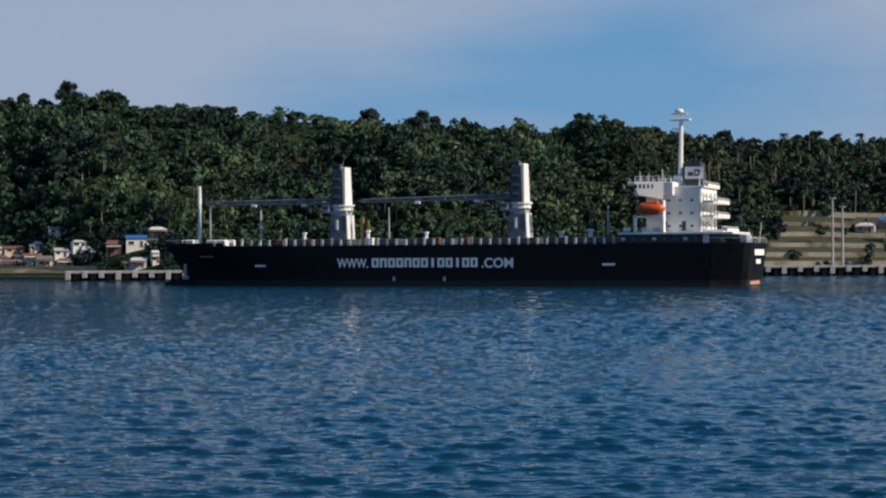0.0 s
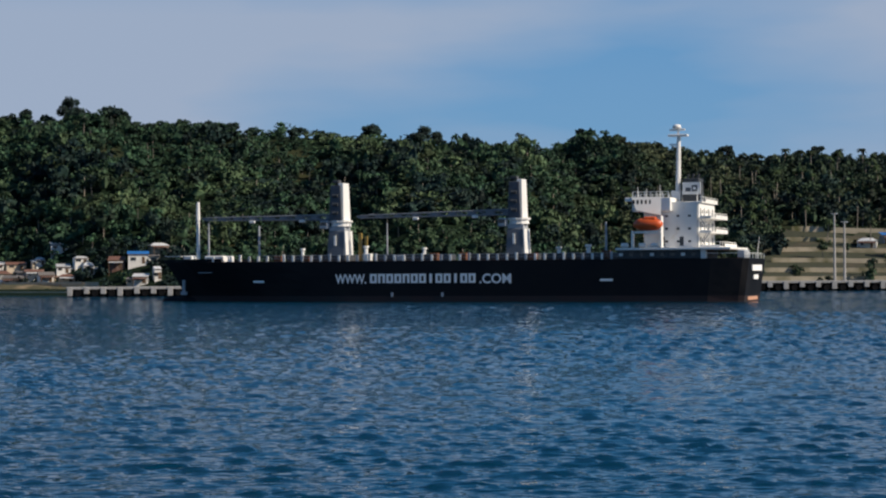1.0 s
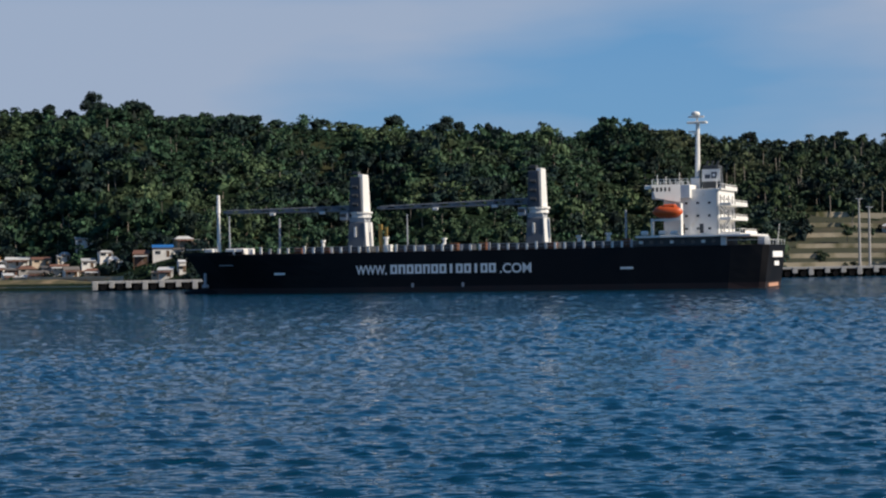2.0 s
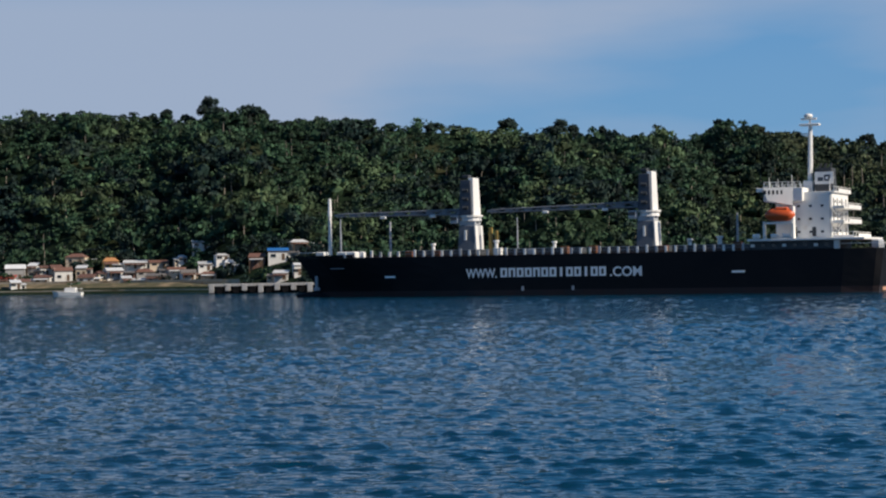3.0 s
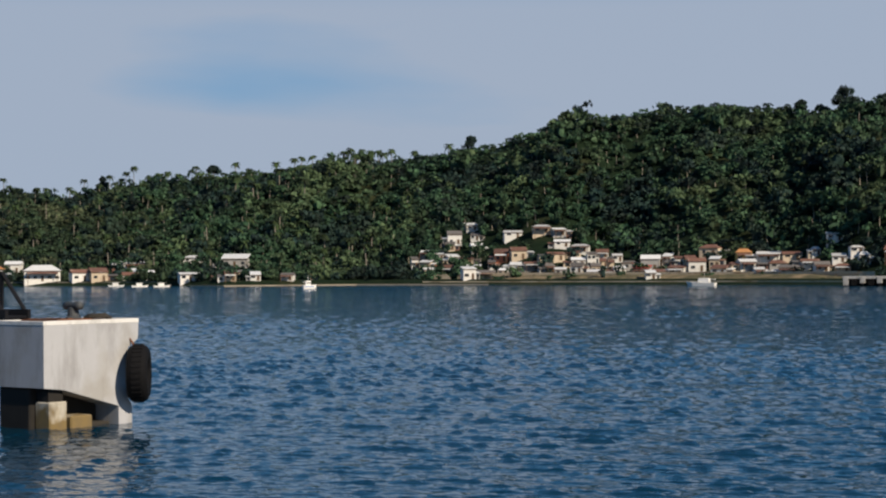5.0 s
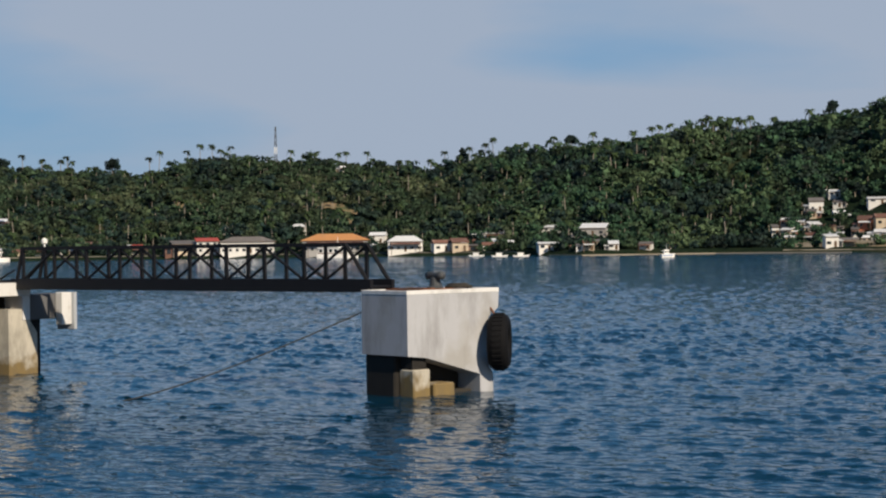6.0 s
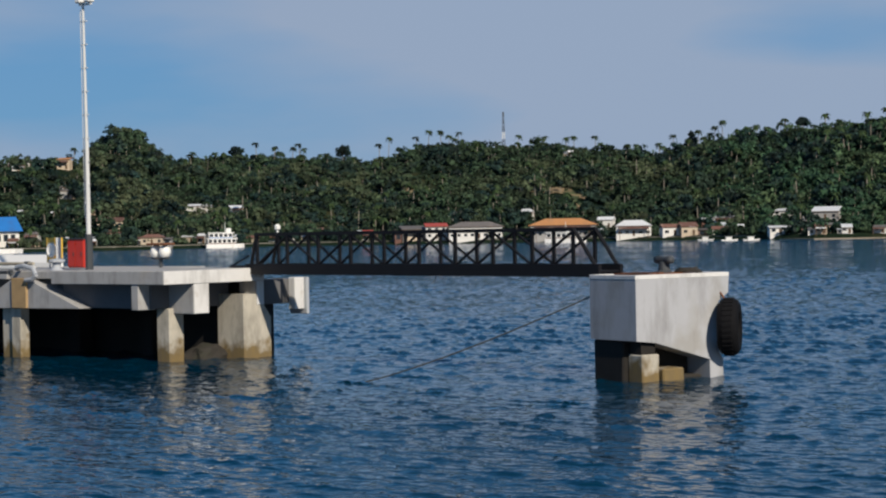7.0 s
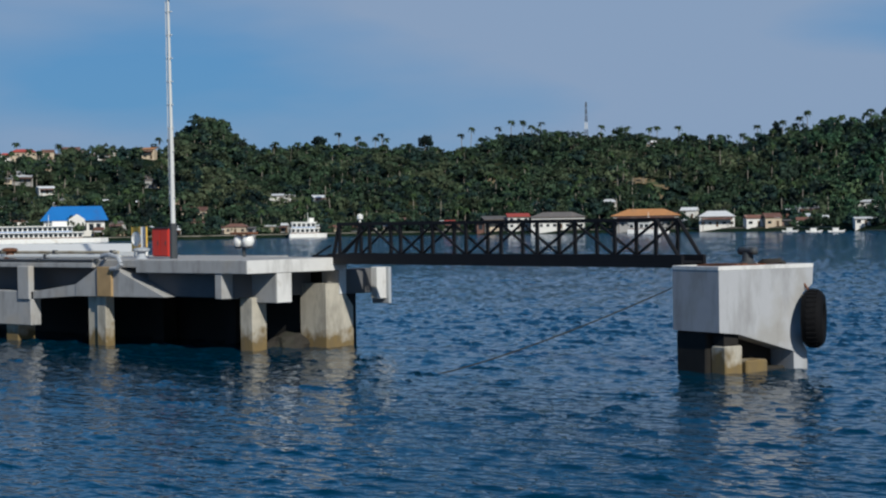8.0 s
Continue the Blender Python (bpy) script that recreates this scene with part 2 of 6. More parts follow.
M_GREYROOF = plain("grey_roof", (0.13, 0.12, 0.115), 0.8, vary=0.2, scale=0.6, stain=(0.20, 0.17, 0.15), stain_scale=0.3, per_object=0.25)
M_ORROOF = plain("orange_roof", (0.46, 0.22, 0.085), 0.7, vary=0.15, scale=0.5, stain=(0.36, 0.20, 0.10), stain_scale=0.2)
M_REDROOF = plain("red_roof", (0.40, 0.07, 0.05), 0.7, vary=0.2, scale=0.6)
M_BLUEROOF = plain("blue_roof", (0.03, 0.18, 0.52), 0.5, vary=0.12, scale=0.3, stain=(0.05, 0.14, 0.38), stain_scale=0.1)
M_WALLW = plain("white_wall", (0.72, 0.70, 0.66), 0.85, vary=0.08, scale=0.8, stain=(0.52, 0.48, 0.42), stain_scale=0.3, stain_at=0.58, per_object=0.1)
M_WALLC = plain("cream_wall", (0.56, 0.46, 0.34), 0.85, vary=0.1, scale=0.8, stain=(0.38, 0.30, 0.22), stain_scale=0.3, per_object=0.15)
M_WALLG = plain("grey_wall", (0.33, 0.32, 0.31), 0.85, vary=0.12, scale=0.8, stain=(0.22, 0.20, 0.18), stain_scale=0.3, per_object=0.15)
M_WALLO = plain("salmon_wall", (0.58, 0.20, 0.11), 0.85, vary=0.1, scale=0.8)
M_WALLY = plain("yellow_wall", (0.72, 0.46, 0.14), 0.85, vary=0.1, scale=0.8)
M_TIMBER = plain("brown_timber", (0.12, 0.075, 0.045), 0.85, vary=0.25, scale=1.5)


def tide_concrete(name, dry, wet):
    """Concrete that a tide has stained: fouled below a wavering line about half a metre over the water."""
    m = plain(name, dry, 0.85, vary=0.12, scale=2.2, bump=0.3, stain=[c * 0.75 for c in dry], stain_scale=0.7)
    nt = m.node_tree
    bsdf = nt.nodes["Principled BSDF"]
    src = bsdf.inputs["Base Color"].links[0].from_socket
    tex = nt.nodes.new("ShaderNodeTexCoord")
    sep = nt.nodes.new("ShaderNodeSeparateXYZ")
    wob = nt.nodes.new("ShaderNodeTexNoise")
    wob.inputs["Scale"].default_value = 1.6
    add = nt.nodes.new("ShaderNodeMath")
    add.operation = "ADD"
    ramp = nt.nodes.new("ShaderNodeValToRGB")
    ramp.color_ramp.elements[0].position, ramp.color_ramp.elements[1].position = 0.72, 1.0
    ramp.color_ramp.elements[0].color, ramp.color_ramp.elements[1].color = (1, 1, 1, 1), (0, 0, 0, 1)
    mix = nt.nodes.new("ShaderNodeMixRGB")
    mix.inputs["Color2"].default_value = (*wet, 1)
    nt.links.new(tex.outputs["Object"], sep.inputs["Vector"])
    nt.links.new(tex.outputs["Object"], wob.inputs["Vector"])
    half = nt.nodes.new("ShaderNodeMath")
    half.operation = "MULTIPLY"
    half.inputs[1].default_value = 0.55
    nt.links.new(sep.outputs["Z"], half.inputs[0])
    nt.links.new(half.outputs["Value"], add.inputs[0])
    nt.links.new(wob.outputs["Fac"], add.inputs[1])
    nt.links.new(add.outputs["Value"], ramp.inputs["Fac"])
    nt.links.new(ramp.outputs["Color"], mix.inputs["Fac"])
    nt.links.new(src, mix.inputs["Color1"])
    nt.links.new(mix.outputs["Color"], bsdf.inputs["Base Color"])
    return m


M_PILE = tide_concrete("pile_concrete", (0.50, 0.46, 0.38), (0.20, 0.14, 0.055))
M_BANK = plain("grassy_bank", (0.095, 0.085, 0.04), 0.95, vary=0.45, scale=0.7, stain=(0.27, 0.20, 0.12), stain_scale=0.13, stain_at=0.5, bump=0.5)
M_SEAWALL = plain("pale_seawall", (0.52, 0.44, 0.33), 0.9, vary=0.25, scale=0.6, stain=(0.20, 0.15, 0.09), stain_scale=0.12, stain_at=0.5)
M_TERR_EDGE = plain("terrace_edge", (0.44, 0.38, 0.28), 0.95, vary=0.3, scale=0.4, stain=(0.10, 0.10, 0.04), stain_scale=0.1, stain_at=0.5)
# concrete darkened so that the shade under the slab sits in the colour
M_BEAM = plain("recess_shade_concrete", (0.12, 0.12, 0.125), 0.9, vary=0.15, scale=2.0, bump=0.2, stain=(0.11, 0.105, 0.10), stain_scale=0.5)
M_JIB = plain("jib_grey_paint", (0.20, 0.215, 0.235), 0.55, vary=0.12, scale=0.8)
M_STERN = plain("bright_antifouling", (0.55, 0.30, 0.20), 0.6, vary=0.2, scale=0.8)
# greyer hill green, with some distance haze mixed into the colour
M_LEAF_PALE = foliage("hill_leaves", (0.008, 0.019, 0.010), (0.035, 0.061, 0.032), (0.062, 0.076, 0.040), 0.028)
M_TOWER = plain("crane_pale_paint", (0.80, 0.79, 0.76), 0.5, vary=0.08, scale=0.8, stain=(0.60, 0.56, 0.50), stain_scale=0.4, stain_at=0.6)
# blue-grey of the funnel device, and of shade painted on the crane towers
M_BLUEGREY = plain("tower_shade_device_grey", (0.06, 0.072, 0.095), 0.6, vary=0.2, scale=0.9, stain=(0.07, 0.07, 0.075), stain_scale=0.5)
# pedestal grey, deepened to hold the shade of its near side
M_PEDESTAL = plain("pedestal_shade_grey", (0.12, 0.135, 0.16), 0.6, vary=0.12, scale=0.8, stain=(0.09, 0.095, 0.105), stain_scale=0.4)
M_FOOT = plain("weedy_footing", (0.028, 0.024, 0.019), 0.85, vary=0.35, scale=2.0, bump=0.4, stain=(0.03, 0.032, 0.02), stain_scale=0.9, stain_at=0.5)


def streak(m, depth, scale=1.6, at=0.5):
    """Dirt run down the faces in streaks, over what the material already has."""
    nt = m.node_tree
    bsdf = nt.nodes["Principled BSDF"]
    link = bsdf.inputs["Base Color"].links[0]
    under = link.from_socket
    tex = nt.nodes.new("ShaderNodeTexCoord")
    mapping = nt.nodes.new("ShaderNodeMapping")
    mapping.inputs["Scale"].default_value = (scale, scale, scale * 0.3)
    n = nt.nodes.new("ShaderNodeTexNoise")
    n.inputs["Scale"].default_value, n.inputs["Detail"].default_value, n.inputs["Roughness"].default_value = 1.0, 7.0, 0.65
    ramp = nt.nodes.new("ShaderNodeValToRGB")
    ramp.color_ramp.elements[0].position, ramp.color_ramp.elements[1].position = at - 0.02, at + 0.2
    fac = nt.nodes.new("ShaderNodeMath")
    fac.operation = "MULTIPLY"
    fac.inputs[1].default_value = depth
    mix = nt.nodes.new("ShaderNodeMixRGB")
    mix.inputs["Color2"].default_value = (0.10, 0.088, 0.07, 1)
    nt.links.new(tex.outputs["Object"], mapping.inputs["Vector"])
    nt.links.new(mapping.outputs["Vector"], n.inputs["Vector"])
    nt.links.new(n.outputs["Fac"], ramp.inputs["Fac"])
    nt.links.new(ramp.outputs["Color"], fac.inputs[0])
    nt.links.new(fac.outputs["Value"], mix.inputs["Fac"])
    nt.links.new(under, mix.inputs["Color1"])
    nt.links.new(mix.outputs["Color"], bsdf.inputs["Base Color"])


streak(M_CONC, 0.42)
streak(M_DOLPH, 0.40, 1.1)
streak(M_PILE, 0.42, 2.0, 0.47)
streak(M_CAP, 0.35, 1.3)


# ---- mesh helpers ----
def finish(name, verts, faces, material, parent=None, label="", smooth=False):
    me = bpy.data.meshes.new(name)
    me.from_pydata([tuple(v) for v in verts], [], faces)
    me.materials.append(material)
    if smooth:
        me.polygons.foreach_set("use_smooth", [True] * len(me.polygons))
    me.update()
    ob = new(name, me)
    if parent is not None:
        ob.parent = parent
    if label:
        ob["label"] = label
    return ob


def part(name, bm, material, parent, label="", smooth=False):
    """Links a bmesh as one mesh object under a thing or a part."""
    bmesh.ops.recalc_face_normals(bm, faces=bm.faces)
    me = bpy.data.meshes.new(name)
    bm.to_mesh(me)
    bm.free()
    me.materials.append(material)
    if smooth:
        me.polygons.foreach_set("use_smooth", [True] * len(me.polygons))
    ob = new(name, me)
    ob.parent = parent
    if label:
        ob["label"] = label
    return ob


def thing(name, m, label, category, group="", kind=""):
    ob = new(name)
    ob.empty_display_size = 0.3
    ob.matrix_world = m
    return tagged(ob, label, category, group, kind)


def box(bm, x0, x1, y0, y1, z0, z1, bevel=0.0, top=(1.0, 1.0)):
    """A block; top: how far its top narrows in x and y."""
    cx, cy = (x0 + x1) / 2, (y0 + y1) / 2
    hx, hy = (x1 - x0) / 2, (y1 - y0) / 2
    vs = []
    for z, sx, sy in ((z0, 1, 1), (z1, top[0], top[1])):
        for a, b in ((-1, -1), (1, -1), (1, 1), (-1, 1)):
            vs.append(bm.verts.new((cx + a * hx * sx, cy + b * hy * sy, z)))
    fs = [bm.faces.new([vs[i] for i in f]) for f in
          ((3, 2, 1, 0), (4, 5, 6, 7), (0, 1, 5, 4), (1, 2, 6, 5), (2, 3, 7, 6), (3, 0, 4, 7))]
    if bevel:
        edges = list({e for f in fs for e in f.edges})
        bmesh.ops.bevel(bm, geom=edges, offset=bevel, segments=1, affect="EDGES", profile=0.5)
    return bm


def prism(bm, outline, axis, a, b):
    """An outline of (u, v) drawn along an axis from a to b: axis y takes (x, z), axis x takes (y, z), axis z takes (x, y)."""
    def at(u, v, w):
        return {"y": (u, w, v), "x": (w, u, v), "z": (u, v, w)}[axis]
    lo = [bm.verts.new(at(u, v, a)) for u, v in outline]
    hi = [bm.verts.new(at(u, v, b)) for u, v in outline]
    bm.faces.new(lo[::-1])
    bm.faces.new(hi)
    n = len(outline)
    for i in range(n):
        bm.faces.new((lo[i], lo[(i + 1) % n], hi[(i + 1) % n], hi[i]))
    return bm


def rod(bm, p, q, r, r2=None, seg=6):
    """A bar from p to q."""
    p, q = Vector(p), Vector(q)
    r2 = r if r2 is None else r2
    d = (q - p).normalized()
    u = d.orthogonal().normalized()
    v = d.cross(u)
    ring = []
    for c, rr in ((p, r), (q, r2)):
        ring.append([bm.verts.new(c + (u * math.cos(k * math.tau / seg) + v * math.sin(k * math.tau / seg)) * rr) for k in range(seg)])
    for k in range(seg):
        bm.faces.new((ring[0][k], ring[0][(k + 1) % seg], ring[1][(k + 1) % seg], ring[1][k]))
    bm.faces.new(ring[0][::-1])
    bm.faces.new(ring[1])
    return bm


def turned(bm, profile, seg=20, axis="z", at=(0, 0, 0)):
    """A closed profile of (radius, height) spun about an axis."""
    rings = []
    for r, h in profile:
        ring = []
        for k in range(seg):
            a = k * math.tau / seg
            c, s = r * math.cos(a), r * math.sin(a)
            p = {"z": (c, s, h), "x": (h, c, s), "y": (s, h, c)}[axis]
            ring.append(bm.verts.new((p[0] + at[0], p[1] + at[1], p[2] + at[2])))
        rings.append(ring)
    for a, b in zip(rings, rings[1:]):
        for k in range(seg):
            bm.faces.new((a[k], a[(k + 1) % seg], b[(k + 1) % seg], b[k]))
    bm.faces.new(rings[0][::-1])
    bm.faces.new(rings[-1])
    return bm


def B():
    return bmesh.new()


# ---- the lie of the land: bearing (degrees to the left of +y) and range from the eye ----
SHORE = [(-60, 700), (-11, 590), (0, 560), (8, 540), (14, 590), (18, 612), (26, 660), (30, 650), (33, 700), (46, 770), (51, 725), (60, 720), (95, 700)]
RIDGE = [(-60, 2.6), (-12.6, 3.35), (-11, 3.5), (-9.5, 3.42), (-7.8, 3.52), (-6, 3.9), (-4.5, 3.95), (-2.9, 3.74), (-1.4, 3.8), (0.2, 4.06), (3.6, 4.36), (6.6, 4.5),
         (9.2, 4.62), (13, 4.8), (15, 4.9), (17, 4.75), (18.5, 4.48), (20, 4.38), (21.6, 3.88), (23.3, 3.42), (26.6, 3.14), (30, 2.87), (32, 2.58),
         (34.4, 2.14), (37, 2.33), (39.9, 2.56), (42, 2.37), (43.3, 2.12), (47.2, 2.31), (49.1, 2.2), (49.7, 2.5), (50.2, 3.1), (50.7, 3.28), (51.1, 3.1), (51.7, 2.45), (52.2, 2.25), (53.5, 2.3), (56.8, 2.1), (95, 2.2)]
DEPTH = [(-60, 330), (-12, 330), (-4, 300), (-2, 200), (10, 190), (20, 200), (26, 240), (32, 300), (36, 330), (60, 320), (95, 320)]
CANOPY = 3.1


def knots(table, a):
    return np.interp(a, [k for k, _ in table], [v for _, v in table])


def land(az, r):
    """Height of the ground at a bearing and a range."""
    rs, dp = knots(SHORE, az), knots(DEPTH, az)
    top = 6.0 + (rs + dp) * np.tan(np.radians(knots(RIDGE, az))) - CANOPY
    u = (r - rs) / dp
    s = np.clip((u - 0.10) / 0.90, 0, 1)
    rise = 0.55 * s + 0.45 * s * s * (3 - 2 * s)
    x, y = -r * np.sin(np.radians(az)), r * np.cos(np.radians(az))
    fold = (np.sin(x * 0.045 + 1.3 * np.sin(y * 0.021)) + 0.6 * np.sin(x * 0.11 + y * 0.03 + 2.0)) * 7.0 * np.sin(np.pi * np.clip(s, 0, 1)) * np.interp(az, [-10, -7, 25, 32], [0, 1, 1, 0.35])
    bank = np.clip((r - rs) / 6.0, -1.5, 1) * 1.9
    return np.where(u < 1, bank + (top - 1.9) * rise + fold, bank + (top - 1.9) - (u - 1) * dp * 0.10)


def spot(az, r, z=None, turn=0.0):
    """A pose on the land, its -y side towards the bay."""
    zz = float(land(np.array(float(az)), np.array(float(r)))) if z is None else z
    return pose(-r * math.sin(radians(az)), r * math.cos(radians(az)), zz, 0, 0, az + turn)


def polar_grid(azs, rs, height, flip=False):
    A_, R_ = np.meshgrid(azs, rs, indexing="ij")
    X, Y = -R_ * np.sin(np.radians(A_)), R_ * np.cos(np.radians(A_))
    Z = height(A_, R_, X, Y)
    verts = np.stack([X, Y, Z], -1).reshape(-1, 3)
    n, m = len(azs), len(rs)
    i = np.arange(n - 1)[:, None] * m + np.arange(m - 1)[None]
    quads = np.stack([i, i + m, i + m + 1, i + 1], -1).reshape(-1, 4)
    return verts, quads[:, ::-1] if flip else quads


def big_mesh(name, verts, quads, material, smooth=True):
    me = bpy.data.meshes.new(name)
    k = quads.shape[1]
    me.vertices.add(len(verts))
    me.vertices.foreach_set("co", np.ascontiguousarray(verts, dtype=np.float32).ravel())
    me.loops.add(quads.size)
    me.loops.foreach_set("vertex_index", np.ascontiguousarray(quads, dtype=np.int32).ravel())
    me.polygons.add(len(quads))
    me.polygons.foreach_set("loop_start", np.arange(0, quads.size, k, dtype=np.int32))
    me.polygons.foreach_set("use_smooth", np.full(len(quads), smooth))
    me.materials.append(material)
    me.update(calc_edges=True)
    return new(name, me)


# ---- water ----
def build_water():
    rng = np.random.default_rng(4)
    waves = []
    count = 72
    for k in range(count):
        # short chop with a little longer sea under it
        length, steep = (0.45 * 3.0 ** rng.random(), 0.16) if k % 4 else (1.5 * 2.5 ** rng.random(), 0.055)
        way = radians(-100 if k % 3 else -80) + rng.normal() * 0.33
        waves.append((math.tau / length * math.cos(way), math.tau / length * math.sin(way), rng.random() * math.tau, steep * length / math.tau * math.sqrt(2 / count)))

    def swell(a, r, x, y):
        h = np.zeros_like(x)
        for kx, ky, ph, am in waves:
            p = kx * x + ky * y + ph
            h += am * (np.sin(p) + 0.25 * np.sin(2 * p + 1.0))
        sig = float(np.std(h[:4000])) or 1.0
        h = sig * (np.exp(np.clip(h / sig, -3, 2.6) * 0.6) - 1.2) / 0.75  # flat troughs and peaked crests
        gust = 0.75 + 0.35 * np.sin(x * 0.05 + 1.0 + 0.8 * np.sin(y * 0.03)) * np.sin(y * 0.043 + 0.4)
        edge = np.clip((r - 20) / 15, 0, 1) * np.clip((755 - r) / 60, 0, 1) * np.clip((a + 17) / 2, 0, 1) * np.clip((61 - a) / 2, 0, 1)
        open_sea = 0.9 + 0.55 * np.clip((r - 52) / 40, 0, 1) + 0.65 * np.clip((x + 35) / 40, 0, 1) * np.clip((r - 40) / 30, 0.3, 1)  # calmer close in and in the lee of the pier
        open_sea *= 1.0 - 0.30 * np.clip((r - 130) / 260, 0, 1)  # the chop is lower under the far shore
        return h * gust * edge * open_sea
    near = np.concatenate([np.arange(20, 42, 1.0), np.geomspace(42, 760, 760)])
    far = np.array([760, 900, 1100, 1800, 3000, 4700])
    v1, q1 = polar_grid(np.linspace(-17, 61, 640), near, swell)
    flat = lambda a, r, x, y: 0 * x
    v2, q2 = polar_grid(np.linspace(-17, 61, 54), far, flat)
    v3, q3 = polar_grid(np.linspace(61, 343, 60), np.array([20, 60, 200, 420, 760, 1800, 4700]), flat)
    v4, q4 = polar_grid(np.linspace(-17, 343, 73), np.array([0.0, 20.0]), flat)
    verts, quads, base = [], [], 0
    for v, q in ((v1, q1), (v2, q2), (v3, q3), (v4, q4)):
        verts.append(v)
        quads.append(q + base)
        base += len(v)
    ob = big_mesh("water", np.concatenate(verts), np.concatenate(quads), M_SEA)
    return tagged(ob, "rippled deep blue sea water of the bay", "water", kind="structure")


water = build_water()


# ---- land ----
def build_land():
    azs = np.linspace(-60, 95, 620)
    us = np.concatenate([[-8, -2], np.linspace(0, 40, 22), np.linspace(46, 420, 70), [520, 700, 1000]])
    A_, U_ = np.meshgrid(azs, us, indexing="ij")
    R_ = knots(SHORE, A_) + U_
    X, Y = -R_ * np.sin(np.radians(A_)), R_ * np.cos(np.radians(A_))
    Z = np.maximum(land(A_, R_), -3)
    verts = np.stack([X, Y, Z], -1).reshape(-1, 3)
    n, m = len(azs), len(us)
    i = np.arange(n - 1)[:, None] * m + np.arange(m - 1)[None]
    quads = np.stack([i, i + m, i + m + 1, i + 1], -1).reshape(-1, 4)[:, ::-1]
    ob = big_mesh("ground", verts, quads, M_SOIL)
    return tagged(ob, "green overgrown hillsides rising behind the shore", "ground", kind="structure")


ground = build_land()


def crown_template(rng, lobes, height, width, flat=1.0, leaves=84):
    """Verts and triangles of one crown: small dark hearts hidden in a shell of many leaf sprays."""
    t = (1 + 5 ** 0.5) / 2
    ico = np.array([(-1, t, 0), (1, t, 0), (-1, -t, 0), (1, -t, 0), (0, -1, t), (0, 1, t), (0, -1, -t), (0, 1, -t), (t, 0, -1), (t, 0, 1), (-t, 0, -1), (-t, 0, 1)]) / math.hypot(1, t)
    tri = np.array([(0, 11, 5), (0, 5, 1), (0, 1, 7), (0, 7, 10), (0, 10, 11), (1, 5, 9), (5, 11, 4), (11, 10, 2), (10, 7, 6), (7, 1, 8),
                    (3, 9, 4), (3, 4, 2), (3, 2, 6), (3, 6, 8), (3, 8, 9), (4, 9, 5), (2, 4, 11), (6, 2, 10), (8, 6, 7), (9, 8, 1)])
    vs, fs, n = [], [], 0
    heart = np.array([width * 0.30, width * 0.30, height * 0.30])
    vs.append(ico * heart * (0.6 + 0.6 * rng.random((12, 1))) + (0, 0, height * 0.42))
    fs.append(tri)
    n += 12
    for k in range(lobes):
        a = (k + 0.6 * rng.random()) * math.tau / lobes
        d = width * (0.12 + 0.26 * rng.random())
        c = np.array([d * math.cos(a), d * math.sin(a), height * (0.42 + 0.42 * rng.random())])
        rad = width * (0.19 + 0.12 * rng.random())
        size = np.array([rad, rad, rad * 0.62 * flat])
        for _ in range(leaves // lobes):
            w = rng.normal(size=3)
            w /= np.linalg.norm(w)
            w[2] = abs(w[2]) * 1.1 - 0.25
            p = c + w * size * (0.65 + 0.5 * rng.random())
            lean = w + 0.75 * rng.normal(size=3)
            lean /= np.linalg.norm(lean)
            u1 = np.cross(lean, rng.normal(size=3))
            u1 /= np.linalg.norm(u1) + 1e-6
            u2 = np.cross(lean, u1)
            s = width * (0.065 + 0.075 * rng.random())
            vs.append(np.array([p - u1 * s * 0.9 - u2 * s * 0.5, p + u1 * s - u2 * s * 0.4, p + u2 * s * (0.7 + 0.7 * rng.random()) + u1 * s * rng.normal() * 0.4]))
            fs.append(np.array([(0, 1, 2)]) + n)
            n += 3
    return np.concatenate(vs), np.concatenate(fs)


def scatter(name, places, templates, material, label, rng):
    """One mesh of many crowns; places: x, y, z, size, height."""
    allv, allf, base = [], [], 0
    for x, y, z, size, tall in places:
        v, f = templates[rng.integers(len(templates))]
        a = rng.random() * math.tau
        c, s = math.cos(a), math.sin(a)
        w = np.empty_like(v)
        w[:, 0] = (v[:, 0] * c - v[:, 1] * s) * size + x
        w[:, 1] = (v[:, 0] * s + v[:, 1] * c) * size + y
        w[:, 2] = v[:, 2] * tall + z
        allv.append(w)
        allf.append(f + base)
        base += len(v)
    ob = big_mesh(name, np.concatenate(allv), np.concatenate(allf), material, smooth=False)
    return tagged(ob, label, "trees", kind="stuff")


WATERFRONT = [
    (8.72, 597, 6.3, 2.6, "Cz"), (8.78, 574, 2.2, 3.8, "Wz"), (9.25, 574, 4.8, 2.6, "Wz"),
    (9.33, 589, 6.7, 3.7, "Wb"), (9.96, 590, 5.3, 3.5, "Rr"), (11.03, 603, 4.5, 2.6, "Wz"),
    (11.43, 594, 5.3, 2.6, "Cr"), (12.22, 619, 3.0, 2.6, "Wz"), (12.91, 625, 6.7, 2.6, "Cr"),
    (13.35, 620, 6.5, 2.6, "Gr"), (13.59, 632, 8.1, 2.6, "Wz"), (13.78, 621, 2.8, 2.6, "Wz"),
    (14.33, 634, 5.7, 4.4, "Yo"), (14.63, 625, 3.0, 2.6, "Cr"), (15.30, 644, 7.1, 3.8, "Cr"),
    (15.73, 630, 6.2, 4.5, "Wr"), (16.27, 642, 3.3, 3.4, "Wr"), (16.55, 643, 2.7, 2.9, "Cg"),
    (17.10, 648, 6.8, 5.4, "Gz"),
]
